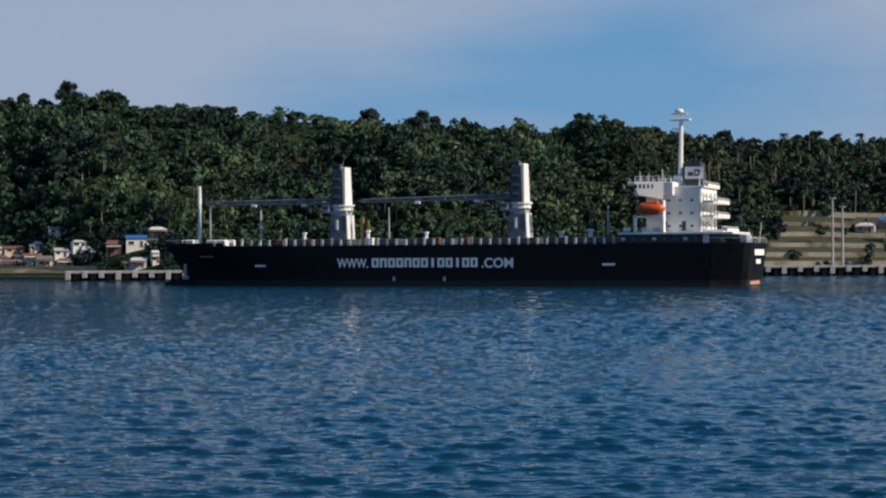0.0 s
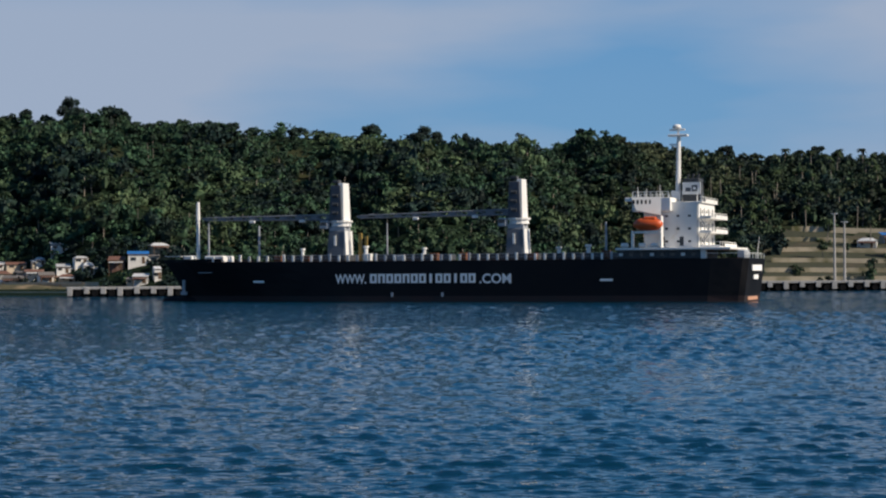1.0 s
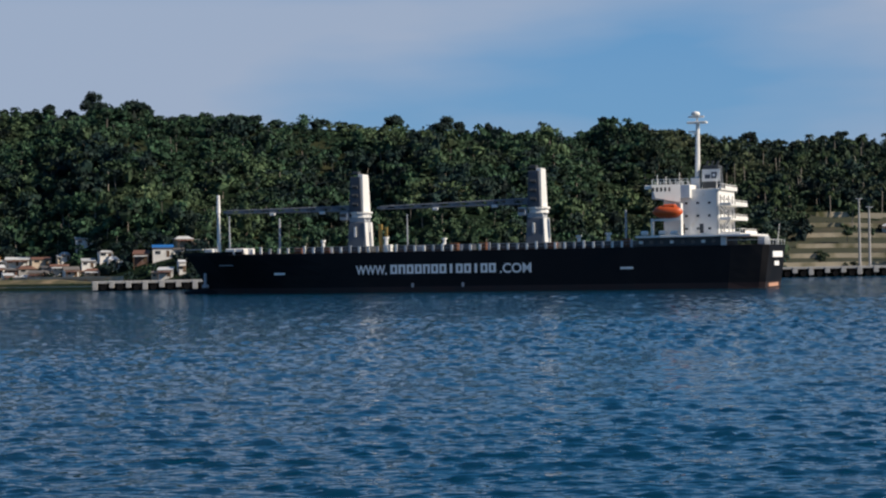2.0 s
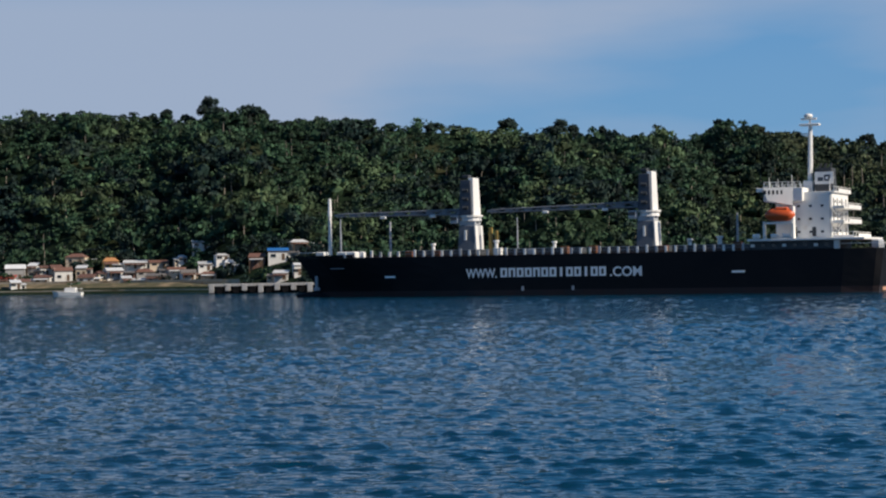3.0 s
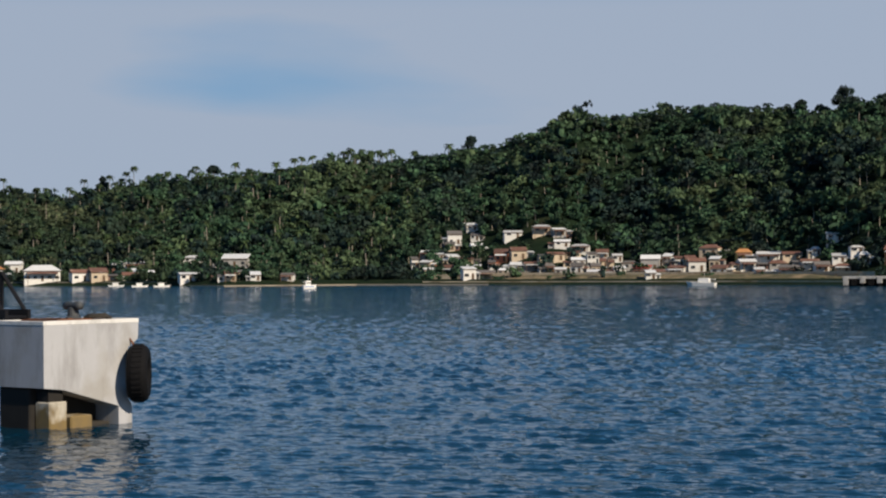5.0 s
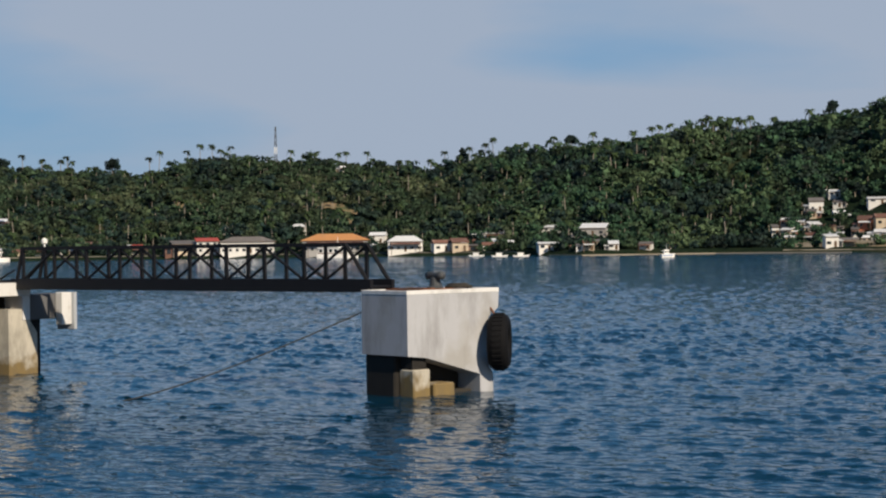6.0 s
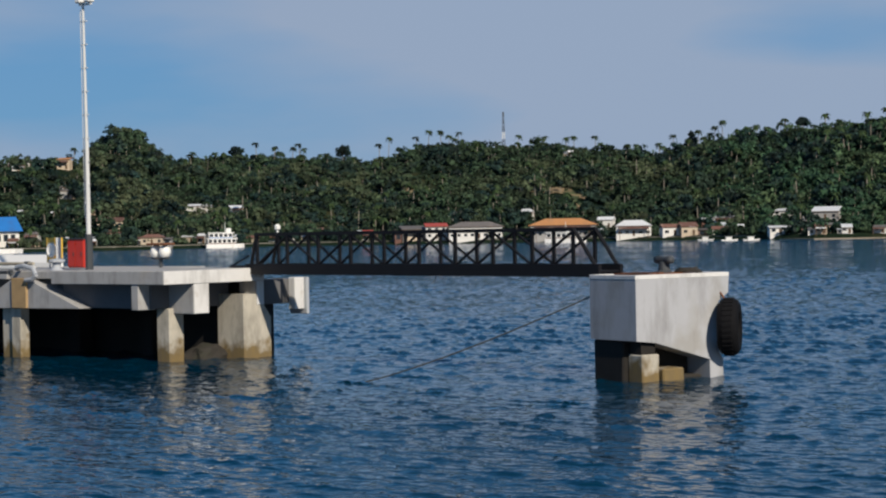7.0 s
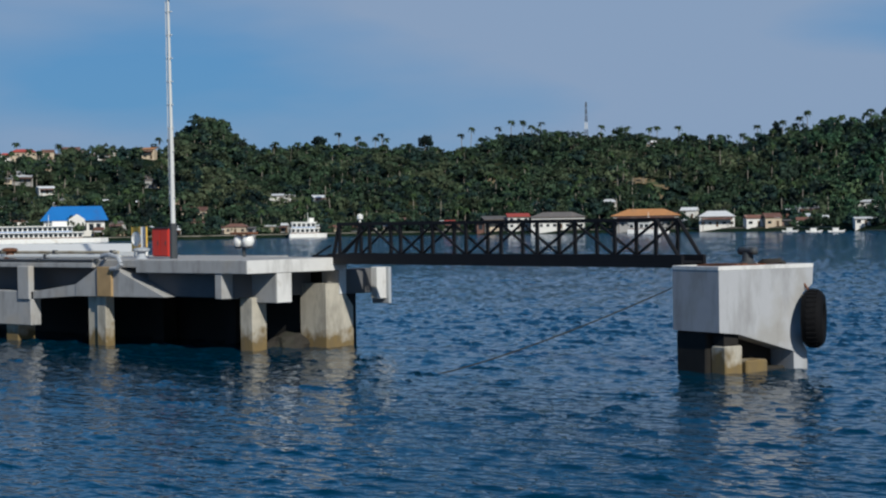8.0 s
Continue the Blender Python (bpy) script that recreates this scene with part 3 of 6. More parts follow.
HILLSIDE = [
    (17.11, 615, 3.5, 2.6, "Wz"), (17.74, 658, 5.9, 3.3, "Gg"), (18.11, 674, 3.8, 2.8, "Wz"),
    (18.31, 654, 2.7, 5.3, "Cg"), (18.55, 677, 4.7, 2.6, "Wr"), (18.90, 658, 3.2, 5.5, "Wg"),
    (19.21, 676, 7.1, 2.8, "Wz"), (19.76, 677, 6.1, 2.6, "Wz"), (19.88, 687, 5.1, 2.6, "Gz"),
    (20.38, 690, 7.2, 3.1, "Cz"), (20.68, 658, 5.9, 2.7, "Gr"), (21.10, 672, 6.0, 4.4, "Cr"),
    (21.26, 697, 7.1, 2.6, "Wz"), (21.60, 675, 5.3, 4.6, "Or"), (21.89, 670, 3.0, 3.0, "Wg"),
    (22.36, 697, 4.6, 3.1, "Gz"), (22.36, 710, 3.6, 2.9, "Wg"), (22.52, 722, 4.8, 2.6, "Wz"),
    (22.61, 647, 4.8, 4.2, "Wz"),
]
COVE = [
    (23.02, 708, 5.7, 5.2, "Wg"), (23.15, 703, 3.8, 2.9, "Cg"), (24.24, 687, 2.7, 4.0, "Wg"),
    (28.07, 662, 4.8, 2.6, "Wg"), (29.05, 660, 3.8, 3.0, "Wz"), (29.63, 714, 10.1, 4.7, "Gz"),
    (29.80, 658, 4.3, 3.3, "Cr"), (30.89, 742, 7.6, 2.9, "Wz"), (31.03, 675, 7.9, 3.0, "Wz"),
    (32.52, 726, 5.2, 3.9, "Cz"), (32.64, 752, 10.4, 3.1, "Wz"), (33.71, 711, 6.6, 4.7, "Cr"),
    (34.29, 714, 6.8, 4.3, "Wr"), (34.77, 1009, 6.0, 3.6, "Wz"), (35.36, 720, 14.2, 6.0, "Wz"),
    (36.17, 784, 7.0, 4.7, "Wz"), (37.25, 1022, 4.0, 3.0, "Wz"), (37.47, 732, 27.2, 7.2, "Go"),
    (38.57, 824, 6.9, 3.9, "Wz"),
]
FAR_SHORE = [
    (40.12, 746, 22.8, 6.6, "Wg"), (40.74, 834, 5.5, 3.2, "Wg"), (41.33, 752, 9.2, 6.2, "WR"),
    (42.04, 756, 10.0, 5.3, "Cg"), (44.96, 827, 7.4, 3.5, "Cr"), (47.35, 884, 6.4, 3.4, "Wz"),
    (48.49, 879, 14.7, 2.9, "Wz"), (49.85, 743, 9.3, 4.0, "Cr"), (51.08, 763, 7.3, 5.4, "Cr"),
    (51.10, 803, 11.5, 4.3, "Cr"), (52.40, 1000, 7.2, 5.9, "Co"), (52.41, 911, 5.5, 4.3, "Gg"),
    (53.38, 773, 6.3, 4.6, "Wg"), (54.72, 1022, 10.4, 6.6, "Cr"), (55.38, 1022, 6.7, 6.0, "Cr"),
    (55.47, 900, 8.1, 3.7, "Wz"), (56.08, 1022, 14.7, 7.1, "CR"), (56.15, 914, 10.4, 3.7, "Gz"),
    (56.62, 1021, 5.5, 5.9, "WR"),
]
DWELLINGS = WATERFRONT + HILLSIDE + COVE + FAR_SHORE


# bare stretches: bearing from, to, metres from the shore from, to, share of trees kept
CLEAR = [(10.5, 17.5, 20, 42, 0.34), (17.5, 23, 20, 44, 0.5), (10.5, 17.5, 0, 20, 0.14), (17.5, 23, 0, 20, 0.34), (20.0, 24.0, 44, 62, 0.7), (33.0, 60, 0, 30, 0.8), (-17, -9.4, 0, 150, 0.06), (5, 10.5, 0, 30, 0.3),
         (35.3, 38.6, 112, 160, 0.45), (41.0, 42.6, 172, 206, 0.4), (51.5, 60, 120, 340, 0.5), (51.5, 60, 22, 80, 0.5)]


def build_forest():
    rng = np.random.default_rng(11)
    templates = [crown_template(rng, 3 + k % 4, 4.8 + 2.4 * rng.random(), 5.4 + 3.0 * rng.random(), 0.7 + 0.6 * rng.random()) for k in range(24)]
    bright, dark, pale, stems = [], [], [], []
    for az0, az1, step in ((-18, 33, 4.0), (33, 60, 4.6)):
        r = 530.0
        while r < 1110:
            a = az0 + rng.random() * 0.3
            while a < az1:
                aa, rr = a + (rng.random() - 0.5) * math.degrees(step / r) * 0.9, r + (rng.random() - 0.5) * step * 0.9
                a += math.degrees(step / r)
                rs, dp = float(knots(SHORE, aa)), float(knots(DEPTH, aa))
                d = rr - rs
                if d < (7 if aa < 24 else 5.5) or d > dp + 9:
                    continue
                keep = 1.0
                for c0, c1, d0, d1, k in CLEAR:
                    if c0 < aa < c1 and d0 <= d < d1:
                        keep = min(keep, k)
                if rng.random() > keep:
                    continue
                if any(abs(aa - ha) * rr * 0.01745 < hw * 0.5 + 1.0 and -((0 if 24 < aa < 37 else 2 if aa > 24 else 8) if hr - rs < 60 else 18) < rr - hr < 5 for ha, hr, hw, *_ in DWELLINGS):
                    continue
                z = float(land(np.array(aa), np.array(rr)))
                x, y = -rr * math.sin(radians(aa)), rr * math.cos(radians(aa))
                clump = noise.noise(Vector((x * 0.03, y * 0.03, 2)))
                s = 1.0 * (0.45 + 0.75 * rng.random() ** 1.8 + 0.28 * clump) * ((0.55 if aa < 24 else 0.85) if d < 24 else 0.8 if d < 45 else (0.74 if aa < 22 else 0.76) if d > dp - 24 else 1.0)
                lift = 0.0
                if 40 < d < dp - 30 and rng.random() < 0.16:
                    lift = 1.5 + 2.5 * rng.random()
                    stems.append((x, y, z - 1.0, 3.6 + lift))
                z += lift
                (dark if clump + 0.25 * rng.normal() > 0.22 else pale if aa > 31 + 3 * rng.random() or aa < -3.5 - 2 * rng.random() else bright).append((x, y, z - 0.8, s * 1.05, s * ((0.75 + 0.75 * rng.random()) if d < dp - 24 else (0.9 + 0.35 * rng.random()))))
            r += step * 1.05
    sv, sf = [], []
    for k, (x, y, z, h) in enumerate(stems):
        lean_x, lean_y = rng.normal() * 0.5, rng.normal() * 0.3
        for j in range(3):
            a = j * math.tau / 3 + k
            sv += [(x + 0.17 * math.cos(a), y + 0.17 * math.sin(a), z), (x + lean_x + 0.09 * math.cos(a), y + lean_y + 0.09 * math.sin(a), z + h)]
        sf += [(6 * k + 2 * j, 6 * k + (2 * j + 2) % 6, 6 * k + (2 * j + 3) % 6, 6 * k + 2 * j + 1) for j in range(3)]
    tagged(big_mesh("forest_trunks", np.array(sv), np.array(sf), M_BARK, smooth=False), "pale slender trunks standing among the hillside trees", "trees", kind="stuff")
    scatter("forest", bright, templates, M_LEAF, "dense green tropical forest covering the hillsides", rng)
    scatter("hill_woods", pale, templates, M_LEAF_PALE, "lighter scrubby woods on the far hills, haze mixed into their green", rng)
    scatter("dark_forest", dark, templates, M_LEAF_DARK, "darker clumps of shaded broadleaf trees in the forest", rng)


build_forest()


# ---- the cargo ship: x runs forward from the transom, y to port, z up from the waterline ----
def lerp(pairs, x):
    return float(np.interp(x, [p for p, _ in pairs], [v for _, v in pairs]))


DECK_LINE = [(-1, 8.6), (1, 9.6), (6, 10), (96, 10), (106, 9.2), (113, 7.0), (118, 4.6), (121.5, 2.1), (125.2, 0.15)]
WATER_LINE = [(-1, 7.2), (1, 8.6), (8, 9.8), (20, 10), (88, 10), (99, 8.4), (107, 5.6), (113, 2.9), (118, 1.0), (120.4, 0.15)]


def hull_half(x, z):
    k = min(max(z / 8.7, 0), 1)
    stretch = 120.4 + (125.2 - 120.4) * k ** 1.3
    xw = x * 120.4 / stretch if x > 60 else x
    xd = x * 125.2 / stretch if x > 60 else x
    w = lerp(WATER_LINE, xw)
    d = lerp(DECK_LINE, xd)
    return w + (d - w) * k ** (0.55 if x < 60 else 1.4)


def hull_x(f, z):
    """Station f from 0 (transom) to 1 (stem) at a height."""
    k = min(max(z / 8.7, 0), 1)
    aft = 0.6 - 1.2 * k
    return aft + (120.4 + 4.8 * k ** 1.3 - aft) * f


def hull_band(bm, levels, stations):
    rows = []
    for z in levels:
        row = [bm.verts.new((hull_x(f, z), hull_half(hull_x(f, z), z), z)) for f in stations]
        row += [bm.verts.new((hull_x(f, z), -hull_half(hull_x(f, z), z), z)) for f in reversed(stations)]
        rows.append(row)
    for a, b in zip(rows, rows[1:]):
        n = len(a)
        for i in range(n):
            bm.faces.new((a[i], a[(i + 1) % n], b[(i + 1) % n], b[i]))
    return rows


STATIONS = [0, 0.01, 0.03, 0.06, 0.1, 0.16, 0.22, 0.3, 0.4, 0.5, 0.6, 0.68, 0.74, 0.79, 0.83, 0.87, 0.9, 0.925, 0.95, 0.97, 0.985, 1.0]


def ship_crane(ship, x, jib_to, jib_z0, jib_z1):
    crane = part("deck_crane", box(B(), x - 2.0, x + 1.9, -2.4, 2.4, 8.7, 15.5, 0.2, (0.86, 0.8)), M_PEDESTAL, ship, "grey deck crane with white slewing tower")
    # added white slab paints sunlight on the after side of the dark pedestal
    part("pedestal_corner", prism(B(), [(x - 2.7, 8.7), (x - 2.01, 8.7), (x - 1.76, 15.4), (x - 2.0, 15.4), (x - 2.2, 10.2)], "y", -2.0, 2.2), M_TOWER, crane, "white slab standing in for the pedestal's sunlit after face")
    part("slewing_neck", box(B(), x - 1.7, x + 1.6, -1.6, 1.6, 15.5, 16.4), M_GREYP, crane)
    part("crane_collar", turned(B(), [(2.1, 16.4), (2.0, 17.1), (2.35, 17.3), (2.35, 17.7)], 12, at=(x - 0.4, 0, 0)), M_TOWER, crane)
    part("crane_tower", box(B(), x - 1.65, x - 0.15, -2.1, 1.95, 17.7, 25.9, 0.08, (0.72, 0.8)), M_TOWER, crane, "white tapering crane tower")
    # added dark plates paint the tower's shaded near and forward sides
    part("winch_frame", box(B(), x - 1.35, x + 1.4, 1.4, 2.3, 17.72, 25.4, 0.1, (0.78, 0.75)), M_BLUEGREY, crane, "dark blue-grey plates standing in for the tower's shaded side")
    part("winch_frame", box(B(), x - 0.13, x + 1.3, -1.6, 1.39, 17.72, 25.0, 0.1, (0.7, 0.85)), M_BLUEGREY, crane)
    for z in (19.3, 21.2, 23.1):
        part("winch_drum", turned(B(), [(0.1, 0.2), (0.42, 0.2), (0.38, 0.3), (0.38, 1.2), (0.42, 1.3), (0.1, 1.3)], 10, "x", (x - 0.75, 2.2, z)), M_DKGREY, crane)
    part("tower_head", box(B(), x - 0.2, x + 1.2, -0.8, 0.8, 25.9, 26.6, 0.1), M_DKGREY, crane, "dark tower head with sheaves")
    part("cab", box(B(), x + 1.7, x + 3.4, 0.9, 2.3, 15.9, 17.7, 0.12), M_GREYP, crane)
    part("cab_window", box(B(), x + 1.95, x + 3.3, 2.302, 2.34, 16.6, 17.4), M_GLASS, crane)
    part("door_panel", box(B(), x - 0.1, x + 0.35, 2.15, 2.42, 12.2, 14.4), M_WHITE, crane)
    for s in (-1, 1):
        bm = B()
        y = s * 0.85
        for dz in (-0.55, 0.5):
            rod(bm, (x + 1.8, y, jib_z0 + dz), (jib_to, y * 0.55, jib_z1 + dz * 0.5), 0.20, 0.14)
        n = 14
        for k in range(n):
            f0, f1 = k / n, (k + 1) / n
            a = Vector((x + 1.8, y, jib_z0)).lerp(Vector((jib_to, y * 0.55, jib_z1)), f0)
            b = Vector((x + 1.8, y, jib_z0)).lerp(Vector((jib_to, y * 0.55, jib_z1)), f1)
            up = 0.5 if k % 2 else -0.5
            rod(bm, a + Vector((0, 0, up)), b - Vector((0, 0, up)), 0.09)
        for k in range(9):
            f = k / 8
            c = Vector((x + 1.8, y, jib_z0)).lerp(Vector((jib_to, y * 0.55, jib_z1)), f)
            box(bm, c.x - 0.7, c.x + 0.7, c.y - 0.06, c.y + 0.06, c.z - 0.5 + 0.25 * f, c.z + 0.45 - 0.2 * f)
        part("jib_side", bm, M_JIB, crane, "grey lattice crane jib")
    for f in (0.22, 0.62):
        c = x + 1.8 + (jib_to - x - 1.8) * f
        z = jib_z0 + (jib_z1 - jib_z0) * f
        part("jib_lamp", box(B(), c - 0.6, c + 0.6, 0.4, 1.1, z - 1.1, z - 0.5, 0.1), M_WHITE, crane, "white floodlight under the jib")
    bm = B()
    for dy in (-0.4, 0.4):
        rod(bm, (x + 1.0, dy, 26.3), (jib_to - 1.5, dy * 0.5, jib_z1 + 0.4), 0.035, seg=4)
    part("hoist_wire", bm, M_DKGREY, crane)


def window_row(parent, y, x0, x1, z, n, size=0.55):
    for k in range(n):
        c = x0 + (x1 - x0) * (k + 0.5) / n
        part("window", box(B(), c - size / 2, c + size / 2, y, y + 0.04, z, z + size * 0.8), M_GLASS, parent)


def along(x):
    return 1.0 * x + 0.00059 * x * x


def build_ship():
    ship = thing("cargo_ship", pose(63.17, 384.6, 0, 0, 0, 160.5), "black-hulled cargo ship with white deckhouse and two deck cranes, under way", "ship")
    bm = B()
    rows = hull_band(bm, [1.25, 2.2, 4.0, 6.2, 8.7], STATIONS)
    n = len(STATIONS)
    bm.faces.new(rows[-1])
    hull = part("hull", bm, M_HULL, ship, "black painted steel hull")
    bm = B()
    rows = hull_band(bm, [-2.5, 0.2, 1.25], STATIONS)
    part("boot_topping", bm, M_BOOT, ship, "dull red antifouling band at the waterline")
    part("bulb", turned(B(), [(0.1, 124.2), (0.7, 123.8), (1.0, 122.5), (1.15, 119), (1.1, 112)], 10, "x", (0, 0, 0.15)), M_HULL, ship)
    part("main_deck", box(B(), 1, 112, -8.4, 8.4, 8.72, 8.80), M_DECK, ship)
    # bulwark at the bow and the transom
    bm = B()
    fs = (0.87, 0.9, 0.925, 0.95, 0.97, 0.985, 1.0)
    line = [(hull_x(f, 8.7), hull_half(hull_x(f, 8.7), 8.7) - 0.05) for f in fs]
    line += [(x, -y) for x, y in reversed(line)]
    ring = [[bm.verts.new(p) for p in ((x, y, 8.7), (x + 0.2, y * 1.03, 9.45), (x - 0.05, y * 0.96, 9.45), (x - 0.25, y * 0.93, 8.7))] for x, y in line]
    for p, q in zip(ring, ring[1:]):
        for i in range(4):
            bm.faces.new((p[i], q[i], q[(i + 1) % 4], p[(i + 1) % 4]))
    part("bow_bulwark", bm, M_HULL, ship)
    part("forecastle_gear", box(box(B(), 110, 114, -3, 3, 8.7, 10.2, 0.2), 117.5, 119.5, -1.2, 1.2, 8.7, 10.3, 0.2), M_TOWER, ship, "pale windlass and winch housings")
    part("bow_rail", box(B(), 119.6, 123.2, -1.2, 1.2, 10.1, 10.22), M_WHITE, ship)
    part("anchor", box(box(B(), 118.6, 119.2, 1.5, 1.9, 1.9, 4.8, 0.1), 118.2, 119.6, 1.3, 1.9, 1.4, 2.2, 0.15), M_GREYP, ship, "pale anchor hung at the bow")
    for k in range(4):
        part("hatch_coaming", box(B(), 29 + k * 14.5 + (6 if k > 1 else 0) + (4 if k > 2 else 0), 41.5 + k * 14.5 + (6 if k > 1 else 0) + (4 if k > 2 else 0), -7.4, 7.4, 8.75, 10.1, 0.1), M_DKGREY, ship, "dark steel hatch coaming and cover")
    # rails and vents along the deck edge
    for k in range(46):
        x = 27 + k * 1.95
        if x < 112:
            h = 1.25 + 0.35 * ((k * 7) % 5 == 0)
            part("stanchion", box(B(), x - 0.22, x + 0.22, 9.2 if x < 96 else 7.6, 9.5 if x < 96 else 7.9, 8.7, 8.7 + h), M_WHITE if k % 3 else M_GREYP, ship)
    for z in (9.35, 9.95):
        part("deck_rail", box(B(), 25.7, 100, 9.3, 9.38, z, z + 0.07), M_GREYP, ship)
    for x, y, h, r in ((32, 6, 2.6, 0.45), (38, 7, 2.2, 0.4), (78.5, 6, 2.8, 0.4), (66, 7, 2.3, 0.35), (92, 6, 2.4, 0.35)):
        part("ventilator", turned(B(), [(r, 8.7), (r, 8.7 + h), (r * 1.6, 8.8 + h), (r * 1.6, 9.2 + h)], 8, at=(x, y, 0)), M_WHITE, ship)
    for x, z, r in ((28.6, 16.6, 0.28), (102.7, 16.8, 0.28), (113.8, 17.6, 0.22), (74.9, 17.0, 0.18)):
        part("deck_post", rod(B(), (x, 0, 8.7), (x, 0, z), r, r * 0.7, 8), M_GREYP, ship)
    part("yellow_derrick", box(box(B(), 80.4, 81.0, -0.4, 0.4, 8.7, 14.9, 0.05), 79.2, 79.7, -0.4, 0.4, 8.7, 14.2, 0.05), M_YELLOW, ship, "yellow painted jib rest")
    # foremast
    part("foremast", rod(rod(B(), (116.2, 0, 8.7), (116.2, 0, 18.3), 0.42, 0.34, 8), (116.2, 0, 18.3), (116.2, 0, 22.4), 0.46, 0.32, 8), M_WHITE, ship, "white foremast carrying the jib rest")
    ship_crane(ship, 85.6, 114.6, 18.5, 18.5)
    ship_crane(ship, 47.6, 80.9, 19.0, 18.5)
    # superstructure
    # the dark steel tone includes the shade below the boat deck
    poop = part("poop_house", box(B(), 9.0, 25.7, -8.6, 8.6, 8.75, 10.5, 0.05), M_DKGREY, ship, "dark shaded deckhouse side under a white deck edge")
    part("boat_deck", box(B(), 3.0, 26.2, -9.6, 9.6, 10.5, 10.95, 0.05), M_WHITE, ship)
    for k in range(8):
        x = 10 + k * 2.1
        part("poop_window", box(B(), x, x + 0.8, 8.602, 8.65, 9.3, 9.9), M_WHITE if k % 3 == 1 else M_GLASS, poop)
    house = part("deckhouse", box(B(), 9.2, 17.4, -9.4, 6.2, 10.95, 20.3, 0.08), M_WHITE, ship, "white four-storey deckhouse")
    for z in (12.0, 14.6, 17.2):
        window_row(house, 6.2, 10.0, 17.0, z, 3)
    part("bridge", box(B(), 15.0, 22.8, -9.2, 7.4, 18.4, 21.2, 0.1), M_WHITE, ship, "white wheelhouse with bridge wings")
    bm = B()
    prism(bm, [(17.3, 17.6), (22.0, 18.6), (22.9, 21.3), (17.3, 21.3)], "y", 7.4, 9.0)
    for v in bm.verts:
        if v.co.y > 8:
            v.co.y += (v.co.x - 22.9) * 0.28
    part("bridge_wing", bm, M_WHITE, ship)
    part("wing_end", box(B(), 22.9, 24.2, 7.6, 8.9, 20.4, 21.2, 0.1), M_WHITE, ship)
    for k in range(5):
        part("bridge_window", box(B(), 19.0 + k * 0.8, 19.55 + k * 0.8, 8.0 + k * 0.224, 8.06 + k * 0.224, 19.9, 20.7), M_GLASS, ship)
    part("front_house", box(B(), 15.0, 20.5, -6.2, 5.0, 10.95, 18.4, 0.08), M_WHITE, ship)
    # galleries behind the house, open to the stern
    for x0, z, half in ((6.8, 16.9, 7.2), (6.8, 14.0, 7.4), (5.0, 11.0, 7.8), (8.7, 20.2, 6.4)):
        deck = part("aft_deck", box(B(), x0, 9.18, -9.8, half, z - 0.12, z + 0.12), M_WHITE, ship)
        part("bulwark", box(box(B(), x0, x0 + 0.08, -9.8, half * 0.35, z + 0.12, z + 0.72), x0, 9.1, half - 0.1, half - 0.02, z + 0.12, z + 0.4), M_WHITE, deck)
        part("rail", box(box(B(), x0, 9.1, half - 0.1, half - 0.02, z + 1.0, z + 1.08), x0, x0 + 0.08, -9.8, half, z + 1.0, z + 1.08), M_WHITE, deck)
        for k in range(7):
            y = -half + 0.1 + k * (2 * half - 0.3) / 6
            part("rail_post", box(B(), x0, x0 + 0.12, y, y + 0.12, z + 0.12, z + 1.0), M_WHITE, deck)
    for z in (11.1, 14.1, 17.0):
        for y in (-7.4, -3.6, 0.8, 4.4):
            part("doorway", box(B(), 9.15, 9.196, y, y + 0.8, z + 0.1, z + 2.0), M_DKGREY, house)
        for y in (-1.6, 2.8):
            part("window", box(B(), 9.15, 9.196, y, y + 0.7, z + 1.0, z + 1.6), M_GLASS, house)
    for z, y in ((11.1, 5.6), (14.1, -5.8), (11.1, -5.8)):
        part("gallery_pillar", box(B(), 7.1, 7.3, y, y + 0.2, z, z + 2.8), M_WHITE, ship)
    # doors, galleries and stairs that break up the white steel
    for x, y, z in ((16.2, 6.2, 11.1), (12.4, 6.2, 11.1)):
        part("doorway", box(B(), x, x + 0.8, y, y + 0.03, z + 0.2, z + 2.1), M_DKGREY, ship)
    for x0, z0, x1, z1, y in ((8.9, 11.1, 7.2, 13.9, 7.0), (7.2, 14.1, 8.9, 16.8, 6.8)):
        part("stair", rod(rod(B(), (x0, y, z0), (x1, y, z1), 0.12), (x0, y, z0 + 0.9), (x1, y, z1 + 0.9), 0.06), M_GREYP, ship)
    for x, y, z0, z1 in ((9.6, 6.3, 11.0, 20.0), (17.0, 6.3, 11.0, 18.4)):
        part("drain_pipe", rod(B(), (x, y, z0), (x, y, z1), 0.10), M_GREYP, ship)
    for x in (27.5, 42.5, 57, 63, 70, 77, 90, 96):
        part("deck_locker", box(B(), x, x + 1.6, 6.9, 8.4, 8.75, 9.9 + 0.4 * (x % 2), 0.08), (M_RUST, M_GREYP, M_WHITE)[int(x) % 3], ship)
    part("stair_tower", box(B(), 7.9, 9.0, 7.4, 8.6, 8.7, 10.5, 0.1), M_WHITE, ship)
    part("funnel", prism(B(), [(8.9, 20.2), (12.6, 20.2), (12.3, 24.7), (9.3, 24.7)], "y", -2.0, 2.0), M_DKGREY, ship, "dark funnel with a white framed square device")
    part("funnel_top", box(B(), 9.2, 12.4, -2.05, 2.05, 24.4, 25.2, 0.1), M_DKGREY, ship)
    panel = part("funnel_panel", box(B(), 8.9, 12.6, 2.02, 2.2, 21.9, 24.4), M_WHITE, ship, "white square panel on the funnel side")
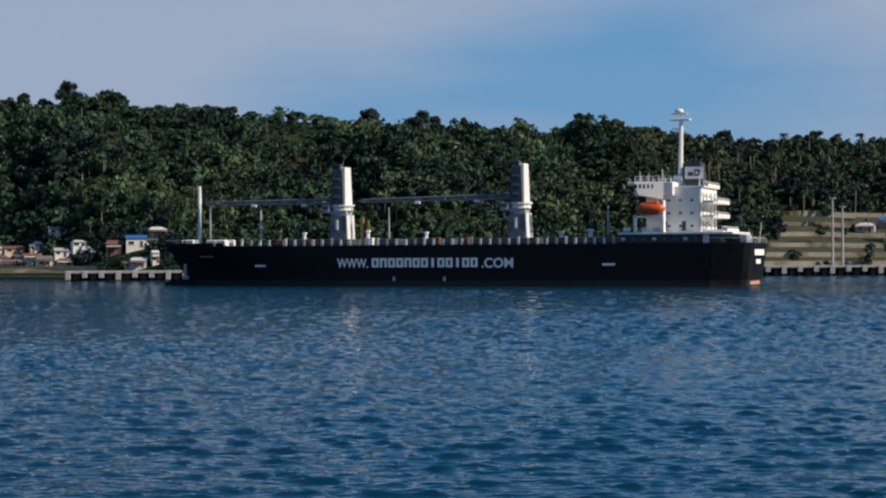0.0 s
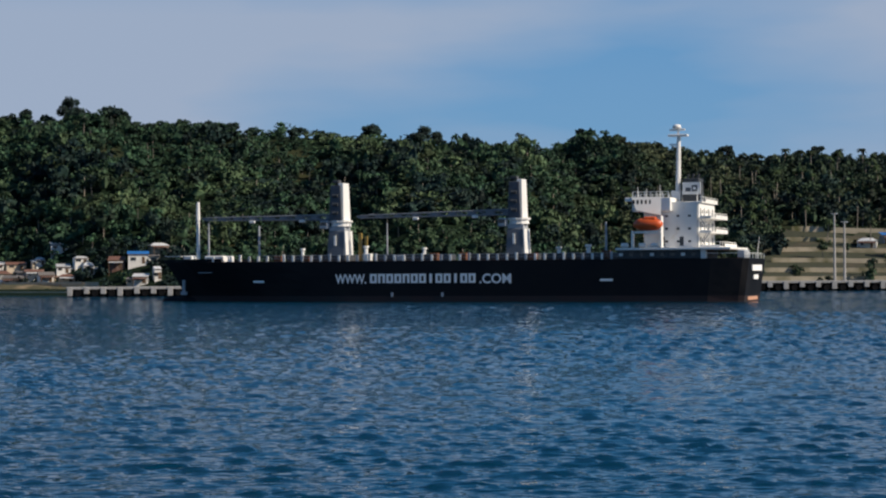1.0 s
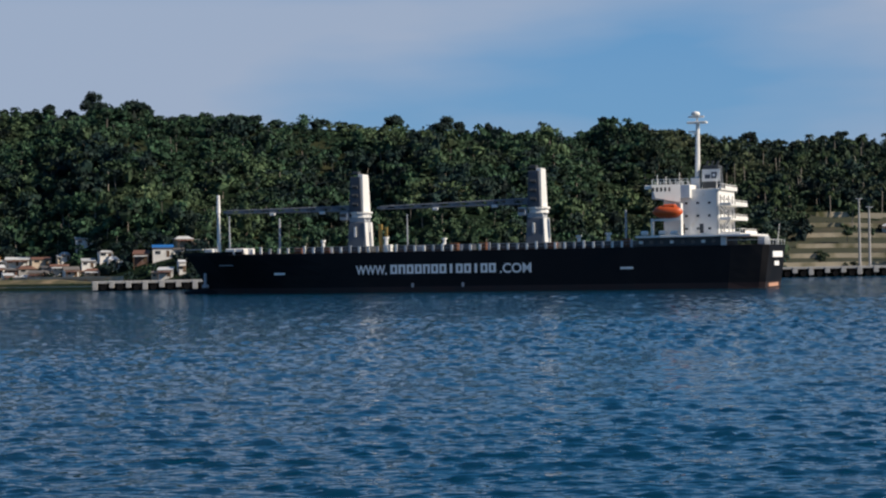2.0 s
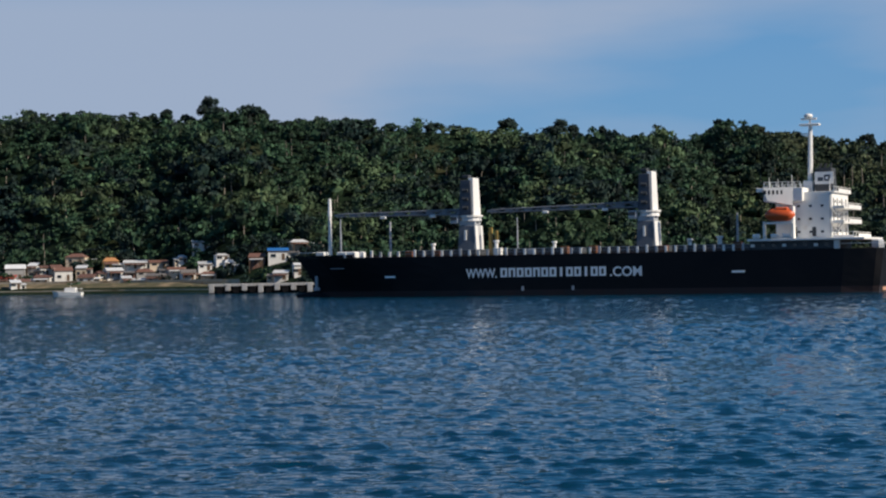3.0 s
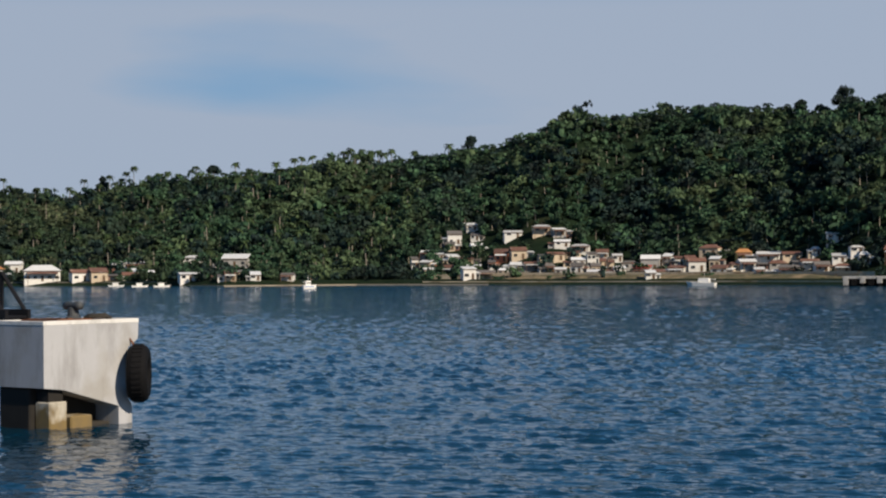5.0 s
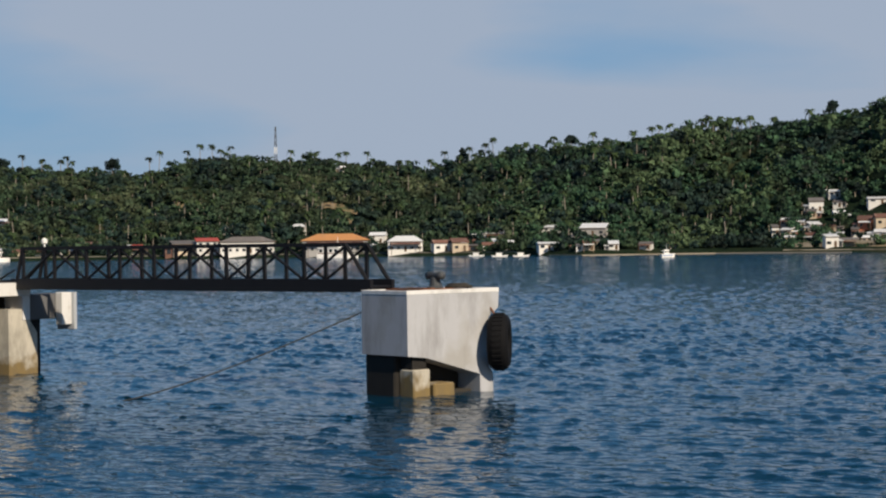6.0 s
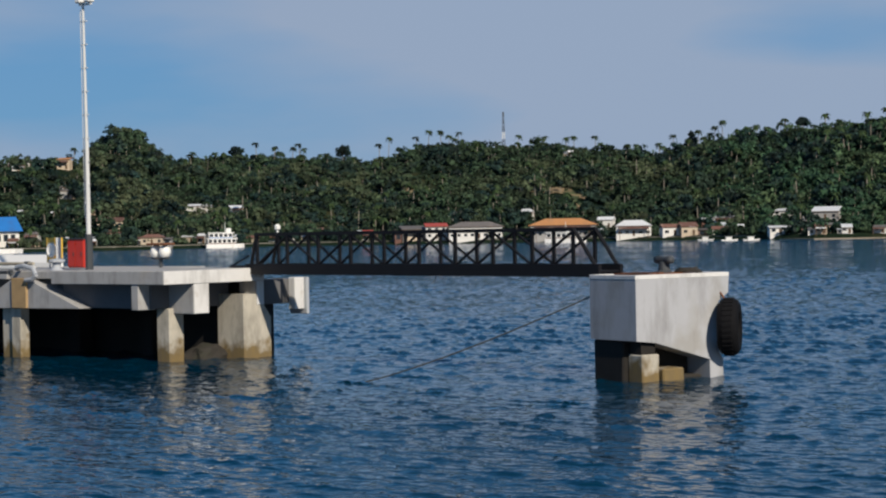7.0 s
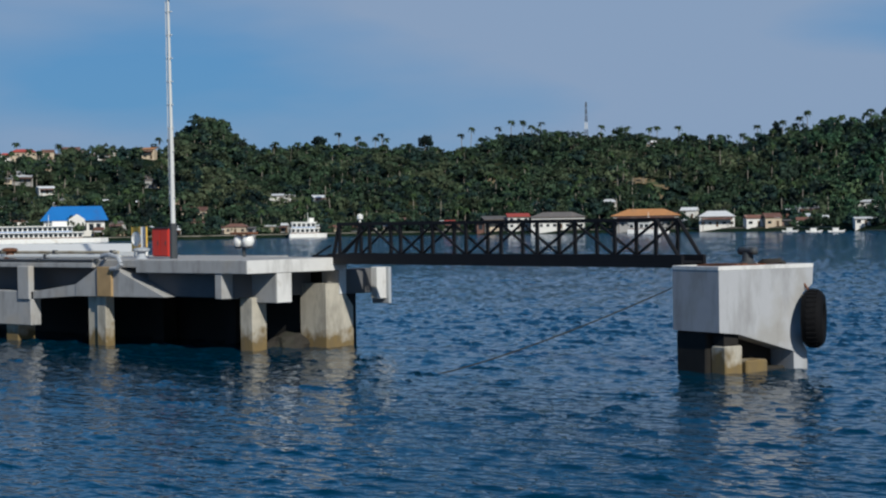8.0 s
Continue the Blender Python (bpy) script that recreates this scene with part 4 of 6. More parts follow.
    part("funnel_device", box(box(B(), 9.5, 10.7, 2.202, 2.23, 22.5, 23.8), 10.9, 12.0, 2.202, 2.23, 22.5, 23.3), M_BLUEGREY, panel)
    part("funnel_mark", box(B(), 9.9, 10.4, 2.232, 2.25, 22.9, 23.4), M_LETTER, panel)
    for x in (9.5, 10.6, 11.6):
        part("exhaust", rod(B(), (x, 0, 25.2), (x - 0.3, 0, 26.2), 0.25, seg=8), M_DKGREY, ship)
    mast = part("radar_mast", rod(box(B(), 13.0, 15.0, -1, 1, 20.3, 22.8, 0.15), (13.7, 0, 22.6), (13.5, 0, 34.4), 0.55, 0.40, 8), M_WHITE, ship, "white radar mast on the wheelhouse top")
    part("crosstree", box(B(), 11.6, 15.6, -0.9, 0.9, 34.0, 34.4, 0.08), M_WHITE, mast)
    part("radome", turned(B(), [(0.2, 35.6), (0.8, 35.7), (0.95, 36.0), (0.7, 36.4), (0.2, 36.5)], 10, at=(13.9, 0, 0)), M_WHITE, mast, "white radar dome", True)
    part("radar_bar", box(box(B(), 12.2, 15.4, -0.2, 0.2, 35.2, 35.6, 0.05), 13.4, 13.8, -0.15, 0.15, 34.4, 35.2), M_WHITE, mast)
    part("lower_radar", box(box(B(), 13.8, 15.4, -0.2, 0.2, 32.2, 32.5), 13.4, 14.6, -0.5, 0.5, 31.8, 32.0), M_WHITE, mast)
    for y in (6.6, -6.6):
        bm = B()
        for k in range(7):
            x = 15.4 + k * 1.2
            box(bm, x, x + 0.14, y, y + 0.14, 21.2, 22.4)
        box(bm, 15.4, 22.7, y, y + 0.1, 22.35, 22.45)
        part("monkey_rail", bm, M_WHITE, ship)
    for x, z in ((21.8, 23.6), (20.0, 23.2), (17.2, 24.0), (9.6, 23.0)):
        part("aerial", rod(B(), (x, 3, 20.2), (x, 3, z), 0.13, 0.05, 6), M_WHITE, ship)
    # lifeboat in its davits
    boat = part("lifeboat", turned(B(), [(0.15, 16.7), (0.8, 17.0), (1.2, 18.0), (1.35, 19.6), (1.25, 21.2), (0.85, 22.2), (0.2, 22.7)], 12, "x", (0, 9.2, 15.7)), M_ORANGE, ship, "orange enclosed lifeboat hanging in davits", True)
    part("canopy", box(B(), 17.9, 20.6, 8.4, 10.0, 16.4, 17.25, 0.3), M_ORANGE, boat)
    part("davit", box(B(), 16.8, 17.2, 8.0, 9.6, 10.95, 17.4, 0.08), M_WHITE, ship)
    part("davit", box(B(), 22.6, 23.0, 8.0, 9.4, 10.95, 14.4, 0.08), M_WHITE, ship)
    part("davit_cradle", prism(B(), [(16.8, 13.9), (22.8, 13.9), (22.0, 14.3), (17.4, 14.3)], "y", 8.2, 9.8), M_WHITE, ship)
    for x in (18.4, 20.8, 24.4):
        part("liferaft", turned(B(), [(0.35, -0.7), (0.45, -0.6), (0.45, 0.6), (0.35, 0.7)], 8, "x", (x, 8.9, 11.5)), M_WHITE, ship)
    # stern
    part("stern_rail", box(box(B(), -0.6, 8.0, 8.2, 8.3, 9.7, 9.8), -0.6, -0.5, -8.0, 8.2, 9.7, 9.8), M_WHITE, ship)
    for k in range(6):
        part("stern_post", box(B(), -0.6, -0.45, -8 + k * 3.2, -7.85 + k * 3.2, 8.7, 9.8), M_WHITE, ship)
    part("stern_winch", box(B(), 0.6, 2.2, 2, 7, 8.7, 10.4, 0.2), M_GREYP, ship)
    part("ensign_staff", rod(B(), (-0.5, 0, 8.7), (-1.0, 0, 13.0), 0.1, 0.06), M_WHITE, ship)
    part("stern_bar", box(B(), -0.62, -0.45, -5.0, 5.6, 6.2, 7.4), M_LETTER, ship)
    part("stern_bar", box(B(), -0.34, -0.20, -2.4, 2.6, 4.5, 5.4), M_LETTER, ship)
    part("stern_boot", box(B(), 0.36, 0.50, -5.0, 5.6, 0.3, 1.0), M_STERN, ship, "bright red paint on the transom foot")
    # side markings: the web address keeps its common ends, the firm's name is plain blocks
    y = 10.01
    def letters(text, x0, x1):
        cu = bpy.data.curves.new("lettering", "FONT")
        cu.body, cu.size, cu.extrude = text, 2.75, 0.01
        cu.materials.append(M_LETTER)
        ob = new("lettering", cu)
        ob.parent = ship
        bpy.context.view_layer.update()
        w = max(ob.dimensions.x, 0.1)
        x0, x1 = along(x0), along(x1)
        ob.matrix_local = Matrix.Translation((x0, y + 0.01, 3.95)) @ Matrix(((-1, 0, 0, 0), (0, 0, 1, 0), (0, 1, 0, 0), (0, 0, 0, 1))) @ Matrix.Diagonal(((x0 - x1) / w, 1, 1, 1))
        cu.offset = 0.06
    letters("WWW.", 84.1, 77.7)
    letters(".COM", 54.1, 47.7)
    n = 13
    w = (77.0 - 54.7) / n
    for k in range(n):
        xa = 77.0 - k * w
        bm = B()
        x1_, x0_ = xa - 0.12, xa - w + 0.16
        if k in (7, 10):
            box(bm, x0_ + 0.45, x1_ - 0.45, y, y + 0.03, 4.0, 5.95)
        else:
            for a in ((x0_, x0_ + 0.48, 4.0, 5.95), (x1_ - 0.48, x1_, 4.0, 5.95)):
                box(bm, a[0], a[1], y, y + 0.03, a[2], a[3])
            box(bm, x0_ + 0.48, x1_ - 0.48, y, y + 0.03, 5.5, 5.95)
            if k % 3 != 1:
                box(bm, x0_ + 0.48, x1_ - 0.48, y, y + 0.03, 4.0, 4.42)
        part("lettering_block", bm, M_LETTER, ship)
    for x0, x1, z in ((99.6, 101.9, 4.15), (26.7, 29.3, 4.25)):
        flank = hull_half(x0, z) if x0 > 90 else y
        part("side_mark", box(B(), x0, x1, flank - 0.05, flank + 0.03, z, z + 0.45), M_LETTER, ship)
    part("bow_name_bar", box(B(), 110.6, 114.6, 5.2, 5.9, 6.3, 6.55), M_JIB, ship)
    for x in (72.0, 61.5):
        part("draught_mark", box(B(), x, x + 0.5, y, y + 0.03, 1.1, 2.0), M_GREYP, ship)
    # the plan above is drawn on a 123 m ship seen square; bring it to its true length of 134 m
    for piece in ship.children:
        if piece.type == "MESH":
            inboard = 10 - min(10.0, max(v.co.y for v in piece.data.vertices))
            if max(v.co.x for v in piece.data.vertices) < 3:
                inboard = 0
            for ob in (piece, *piece.children):
                for v in ob.data.vertices:
                    v.co.x = along(v.co.x) + 0.21 * inboard
    return ship


ship = build_ship()


# ---- pier: x runs along its front from the corner (to the left negative), y away from the eye ----
def build_pier():
    Z = 4.3
    pier = thing("pier", pose(-66.2, 56.4, 0), "grey concrete pier on piles with brackets and white-edged deck", "pier")
    part("deck_slab", box(B(), -8.3, 0, 0.0, 6.3, 3.66, Z, 0.03), M_CONC, pier, "grey concrete deck slab")
    part("deck_slab", box(B(), -46, -8.31, 0.35, 10, 3.9, Z - 0.03, 0.03), M_CONC, pier)
    # thin pale plate: sunlight on the end face put into colour
    part("edge_paint", box(B(), 0.003, 0.03, 0.02, 6.28, 3.68, Z - 0.02), M_CAP, pier, "pale plate painting the sunlight on the deck edge")
    # recessed beams: the slab's shade is painted in by a darker concrete
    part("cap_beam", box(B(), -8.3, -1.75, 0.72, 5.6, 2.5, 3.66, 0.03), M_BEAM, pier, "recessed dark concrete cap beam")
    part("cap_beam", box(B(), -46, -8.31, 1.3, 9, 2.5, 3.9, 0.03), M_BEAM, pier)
    for x0, x1 in ((-2.35, -1.85),):
        part("bracket", box(B(), x0, x1, 0.05, 1.1, 2.47, 3.66, 0.03), M_CONC, pier)
    for y0, y1, z0 in ((1.82, 2.78, 2.25), (5.8, 6.3, 2.5)):
        part("bracket", box(B(), -1.9, -0.03, y0, y1, z0, 3.66, 0.03), M_CONC, pier)
        # pale plate paints the bracket's sunlit end
        part("bracket_face", box(B(), -0.028, -0.004, y0 + 0.03, y1 - 0.03, z0 + 0.03, 3.66), M_CAP, pier)
    part("haunch", prism(B(), [(-13.3, 2.45), (-6.1, 2.5), (-10.1, 3.87), (-11.5, 3.87), (-13.3, 3.05)], "y", 0.0, 1.3), M_CONC, pier, "sloping concrete haunch")
    part("stained_post", box(B(), -11.35, -10.15, -0.12, 0.3, 2.46, 3.95, 0.03), M_STAIN, pier, "rust-stained concrete post")
    part("lower_beam", prism(B(), [(-17.15, 2.25), (-13.3, 2.45), (-13.3, 3.05), (-17.15, 2.62)], "y", 0.05, 1.3), M_CONC, pier)
    part("end_block", box(B(), -26, -17.15, -0.1, 0.55, 0.85, 2.65, 0.04), M_CONC, pier)
    part("end_post", box(B(), -18.2, -17.15, -0.2, 0.15, 2.2, 3.95, 0.04), M_CONC, pier)
    part("end_post", box(B(), -25.4, -24.2, -0.2, 0.6, 2.2, 3.95, 0.04), M_CONC, pier)
    part("upper_rail_beam", box(B(), -40, -12.0, 0.1, 0.34, 3.88, 4.12, 0.02), M_CONC, pier)
    # the deck's shade is painted onto this wall as a near-black tone
    part("back_wall", box(B(), -46, -1.2, 5.7, 6.1, -1, 3.6), M_CONC_DARK, pier, "back wall under the deck, its shade painted near-black")
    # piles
    # columns behind the front row are near-black to paint in the deck's shade
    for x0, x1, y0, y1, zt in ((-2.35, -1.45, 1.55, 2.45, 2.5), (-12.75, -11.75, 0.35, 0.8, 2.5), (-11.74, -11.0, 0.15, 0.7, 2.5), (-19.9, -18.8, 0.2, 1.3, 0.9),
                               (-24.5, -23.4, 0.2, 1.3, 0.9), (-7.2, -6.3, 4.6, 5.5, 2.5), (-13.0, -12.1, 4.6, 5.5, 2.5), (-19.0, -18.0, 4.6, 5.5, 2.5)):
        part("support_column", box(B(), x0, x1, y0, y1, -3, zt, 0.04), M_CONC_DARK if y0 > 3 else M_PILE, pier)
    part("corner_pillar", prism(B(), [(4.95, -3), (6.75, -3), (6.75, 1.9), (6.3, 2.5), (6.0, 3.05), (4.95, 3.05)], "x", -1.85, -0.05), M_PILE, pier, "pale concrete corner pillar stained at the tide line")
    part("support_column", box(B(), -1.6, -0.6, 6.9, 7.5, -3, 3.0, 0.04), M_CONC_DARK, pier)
    rock = B()
    bmesh.ops.create_icosphere(rock, subdivisions=3, radius=1.0)
    for v in rock.verts:
        k = 1 + 0.35 * noise.noise(v.co * 1.6)
        v.co = Vector((-1.95 + 0.95 * v.co.x * k, 4.45 + 1.15 * v.co.y * k, 0.0 + 0.7 * v.co.z * k))
    part("footing", rock, M_FOOT, pier, "rough weedy lump of old footing")
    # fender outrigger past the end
    # same shade-darkened tone as the cap beams
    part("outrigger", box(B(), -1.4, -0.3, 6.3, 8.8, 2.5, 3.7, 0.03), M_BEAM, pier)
    part("fender_post", box(B(), -0.3, 0.15, 8.2, 8.85, 2.2, 3.75, 0.03), M_CAP, pier, "white fender post")
    part("fender_board", box(B(), -0.9, 0.3, 8.86, 9.05, 1.95, 3.75, 0.03), M_GREYP, pier)
    return pier


pier = build_pier()


def at_pier(x, y, turn=0.0):
    return pose(-66.2 + x, 56.4 + y, 4.3, 0, 0, turn)


def build_pier_things():
    mast = thing("light_mast", at_pier(-8.1, 2.2), "tall slender white floodlight mast on the pier", "light mast")
    part("pole", rod(rod(B(), (0, 0, 0.5), (-0.02, 0, 6.5), 0.125, 0.10, 10), (-0.02, 0, 6.5), (-0.10, 0, 13.1), 0.085, 0.06, 10), M_GALV, mast)
    part("base_sleeve", rod(B(), (0, 0, 0), (0, 0, 1.75), 0.20, 0.18, 10), M_DKGREY, mast, "dark lower sleeve")
    for k in range(9):
        z = 3.0 + k * 1.15
        part("step_rung", box(B(), -0.30, 0.16, -0.03, 0.03, z, z + 0.05), M_GALV, mast)
    part("ladder_rail", rod(B(), (-0.26, 0, 2.6), (-0.30, 0, 12.8), 0.025, seg=5), M_GALV, mast)
    part("cross_arm", box(B(), -0.35, 0.55, -0.05, 0.05, 13.0, 13.1), M_GALV, mast)
    for x in (-0.25, 0.45):
        lamp = part("floodlight", box(B(), x - 0.2, x + 0.2, -0.25, 0.15, 13.12, 13.42, 0.05), M_LAMP, mast, "white floodlight head")
        part("visor", box(B(), x - 0.22, x + 0.22, -0.1, 0.18, 13.42, 13.48), M_DKGREY, lamp)

    cab = thing("fire_cabinet", at_pier(-11.2, 4.1), "red painted metal cabinet standing on the pier", "cabinet")
    body = part("body", box(B(), -0.65, 0.65, -0.3, 0.3, 0.05, 1.5, 0.03), M_RED, cab)
    for x in (-0.62, 0.02):
        d = part("door", box(B(), x, x + 0.58, -0.33, -0.303, 0.12, 1.42), M_RED, body)
        part("handle", box(B(), x + 0.44, x + 0.48, -0.36, -0.332, 0.65, 0.85), M_DKGREY, d)
    part("roof", box(B(), -0.7, 0.7, -0.36, 0.36, 1.5, 1.56), M_DKGREY, cab)
    post = thing("marker_post", at_pier(-12.9, 4.0), "white painted steel marker post", "post")
    part("shaft", rod(B(), (0, 0, 0), (0, 0, 1.6), 0.13, seg=10), M_LAMP, post)
    part("base", box(B(), -0.2, 0.2, -0.2, 0.2, 0, 0.06), M_GALV, post)
    # yellow life-saving station beside it
    st = thing("lifebuoy_stand", at_pier(-14.1, 4.6), "yellow stand with a white and yellow lifebuoy", "lifebuoy stand")
    part("board", box(B(), -0.55, 0.75, -0.04, 0.04, 0.3, 1.6, 0.02), M_SIGNAL, st)
    bm = B()
    turned(bm, [(0.24, -0.06), (0.30, -0.11), (0.38, -0.08), (0.40, 0.0), (0.34, 0.04), (0.24, 0.0)], 14, "y", (0, -0.1, 0.95))
    part("ring", bm, M_LAMP, st, "white ring buoy")
    for x in (-0.4, 0.4):
        part("leg", rod(B(), (x, 0.06, 0), (x, 0.06, 1.4), 0.04), M_GALV, st)
    bar = thing("white_parapet", at_pier(0, 0), "long white-painted concrete parapet along the deck", "parapet")
    for k in range(6):
        part("parapet_block", prism(B(), [(7.9, -0.02), (8.6, -0.02), (8.6, 0.66), (8.35, 0.66), (7.9, 0.22)], "x", -45.8 + k * 4.55, -45.8 + k * 4.55 + 4.53), M_LAMP, bar)
    # double lantern
    lan = thing("deck_lantern", at_pier(-7.2, 6.0), "pair of white globe lanterns on a short post", "lantern")
    part("post", rod(B(), (0, 0, 0), (0, 0, 0.45), 0.09, seg=8), M_DKGREY, lan)
    part("plate", box(B(), -0.6, 0.6, -0.1, 0.1, 0.42, 0.5), M_DKGREY, lan)
    part("hood", box(B(), -0.72, 0.72, -0.36, 0.36, 1.12, 1.24, 0.04), M_RUST, lan)
    for x in (-0.33, 0.33):
        bm = B()
        turned(bm, [(0.1, 0.5), (0.25, 0.55), (0.32, 0.8), (0.25, 1.05), (0.1, 1.12)], 12, at=(x, 0, 0))
        part("globe", bm, M_LAMP, lan, "white globe", True)
    # bollards and pipework along the edge
    for k, x in enumerate((-9.0, -20.5, -28.0)):
        b = thing("bollard", at_pier(x, 0.9), "weathered steel mooring bollard", "bollard", "pier bollards")
        part("stem", turned(B(), [(0.34, 0), (0.24, 0.1), (0.20, 0.35)], 12), M_RUST if k else M_GREYP, b)
        part("head", turned(B(), [(0.22, 0.35), (0.42, 0.42), (0.42, 0.52), (0.2, 0.58)], 12), M_RUST if k else M_GREYP, b)
    for k, (z, y, r, m) in enumerate(((0.02, 0.75, 0.10, M_GALV), (0.25, 1.3, 0.08, M_CONC_WET), (-0.12, 0.28, 0.06, M_DKGREY))):
        p = thing("service_pipe", at_pier(0, 0), "service pipe clamped along the pier edge", "pipe", "pier pipes")
        part("pipe_run", rod(B(), (-44, y, z + r), (-10.6 - k * 0.8, y, z + r), r, seg=8), m, p)
        for j in range(7):
            part("clamp", box(B(), -42 + j * 5, -41.8 + j * 5, y - r - 0.03, y + r + 0.03, z - 0.02, z + 2 * r + 0.03), M_DKGREY, p)
    ty = thing("hanging_hose", at_pier(-9.6, -0.05), "pale coiled hose hung over the pier edge", "hose")
    pts = [(-1.6, 0.35, 0.05), (-1.3, -0.05, 0.18), (-0.6, -0.1, 0.26), (0.1, -0.1, 0.12), (0.35, -0.12, -0.18), (0.05, -0.12, -0.42), (-0.5, -0.12, -0.45)]
    bm = B()
    for a, b in zip(pts, pts[1:]):
        rod(bm, a, b, 0.11, seg=7)
    part("hose", bm, M_GREYP, ty)


build_pier_things()


def build_walkway():
    """Catwalk from the pier to the dolphin: two lattice sides, floor, end frames."""
    L_, R_ = Vector((-65.9, 62.5, 4.14)), Vector((-43.7, 60.6, 4.14))
    span = (R_ - L_).length
    w = thing("truss_walkway", Matrix.Translation(L_) @ pose(0, 0, 0, 0, 0, math.degrees(math.atan2(R_.y - L_.y, R_.x - L_.x))), "black steel truss walkway between pier and dolphin", "walkway")
    hgt, wid = 1.82, 1.3
    part("floor", box(B(), -0.6, span - 0.5, -wid / 2 + 0.1, wid / 2 - 0.1, 0.0, 0.10), M_STEEL, w, "dark steel grating floor")
    n = 9
    xs = [0.25 + k * (span - 2.1) / n for k in range(n + 1)]
    for s in (-1, 1):
        y = s * wid / 2
        side = part("bottom_chord", box(B(), -0.6, span - 0.45, y - 0.09, y + 0.09, -0.16, 0.34), M_STEEL, w)
        part("top_chord", box(B(), 0.1, span - 1.78, y - 0.07, y + 0.07, hgt - 0.16, hgt), M_STEEL, w)
        part("end_strut", rod(B(), (span - 1.8, y, hgt - 0.08), (span - 0.6, y, 0.2), 0.085), M_STEEL, w)
        part("end_strut", rod(B(), (0.2, y, hgt - 0.08), (-0.25, y, 0.2), 0.085), M_STEEL, w)
        for k, x in enumerate(xs):
            part("upright", box(B(), x - 0.065, x + 0.065, y - 0.06, y + 0.06, 0.3, hgt - 0.1), M_STEEL, w)
            if k < n:
                x2 = xs[k + 1]
                a, b = ((x, y, 0.3), (x2, y, hgt - 0.15)) if k % 2 == 0 else ((x, y, hgt - 0.15), (x2, y, 0.3))
                part("diagonal", rod(B(), a, b, 0.06), M_STEEL, w)
    for x in xs[::2]:
        part("cross_member", box(B(), x - 0.05, x + 0.05, -wid / 2, wid / 2, hgt - 0.12, hgt - 0.04), M_STEEL, w)
    part("landing", box(B(), -1.9, -0.5, -0.7, 0.7, 0.16, 0.26), M_STEEL, w)
    part("landing_rail", rod(B(), (-1.8, -0.65, 0.2), (-0.4, -0.65, 0.75), 0.05), M_STEEL, w)
    part("landing_rail", rod(B(), (-1.2, 0.65, 0.2), (-0.1, 0.65, 1.0), 0.05), M_STEEL, w)
    lamp = part("end_lamp", turned(B(), [(0.05, hgt), (0.05, hgt + 0.12), (0.14, hgt + 0.16), (0.15, hgt + 0.32), (0.05, hgt + 0.4)], 8, at=(0.25, 0.6, 0)), M_LAMP, w, "small white lamp")


build_walkway()


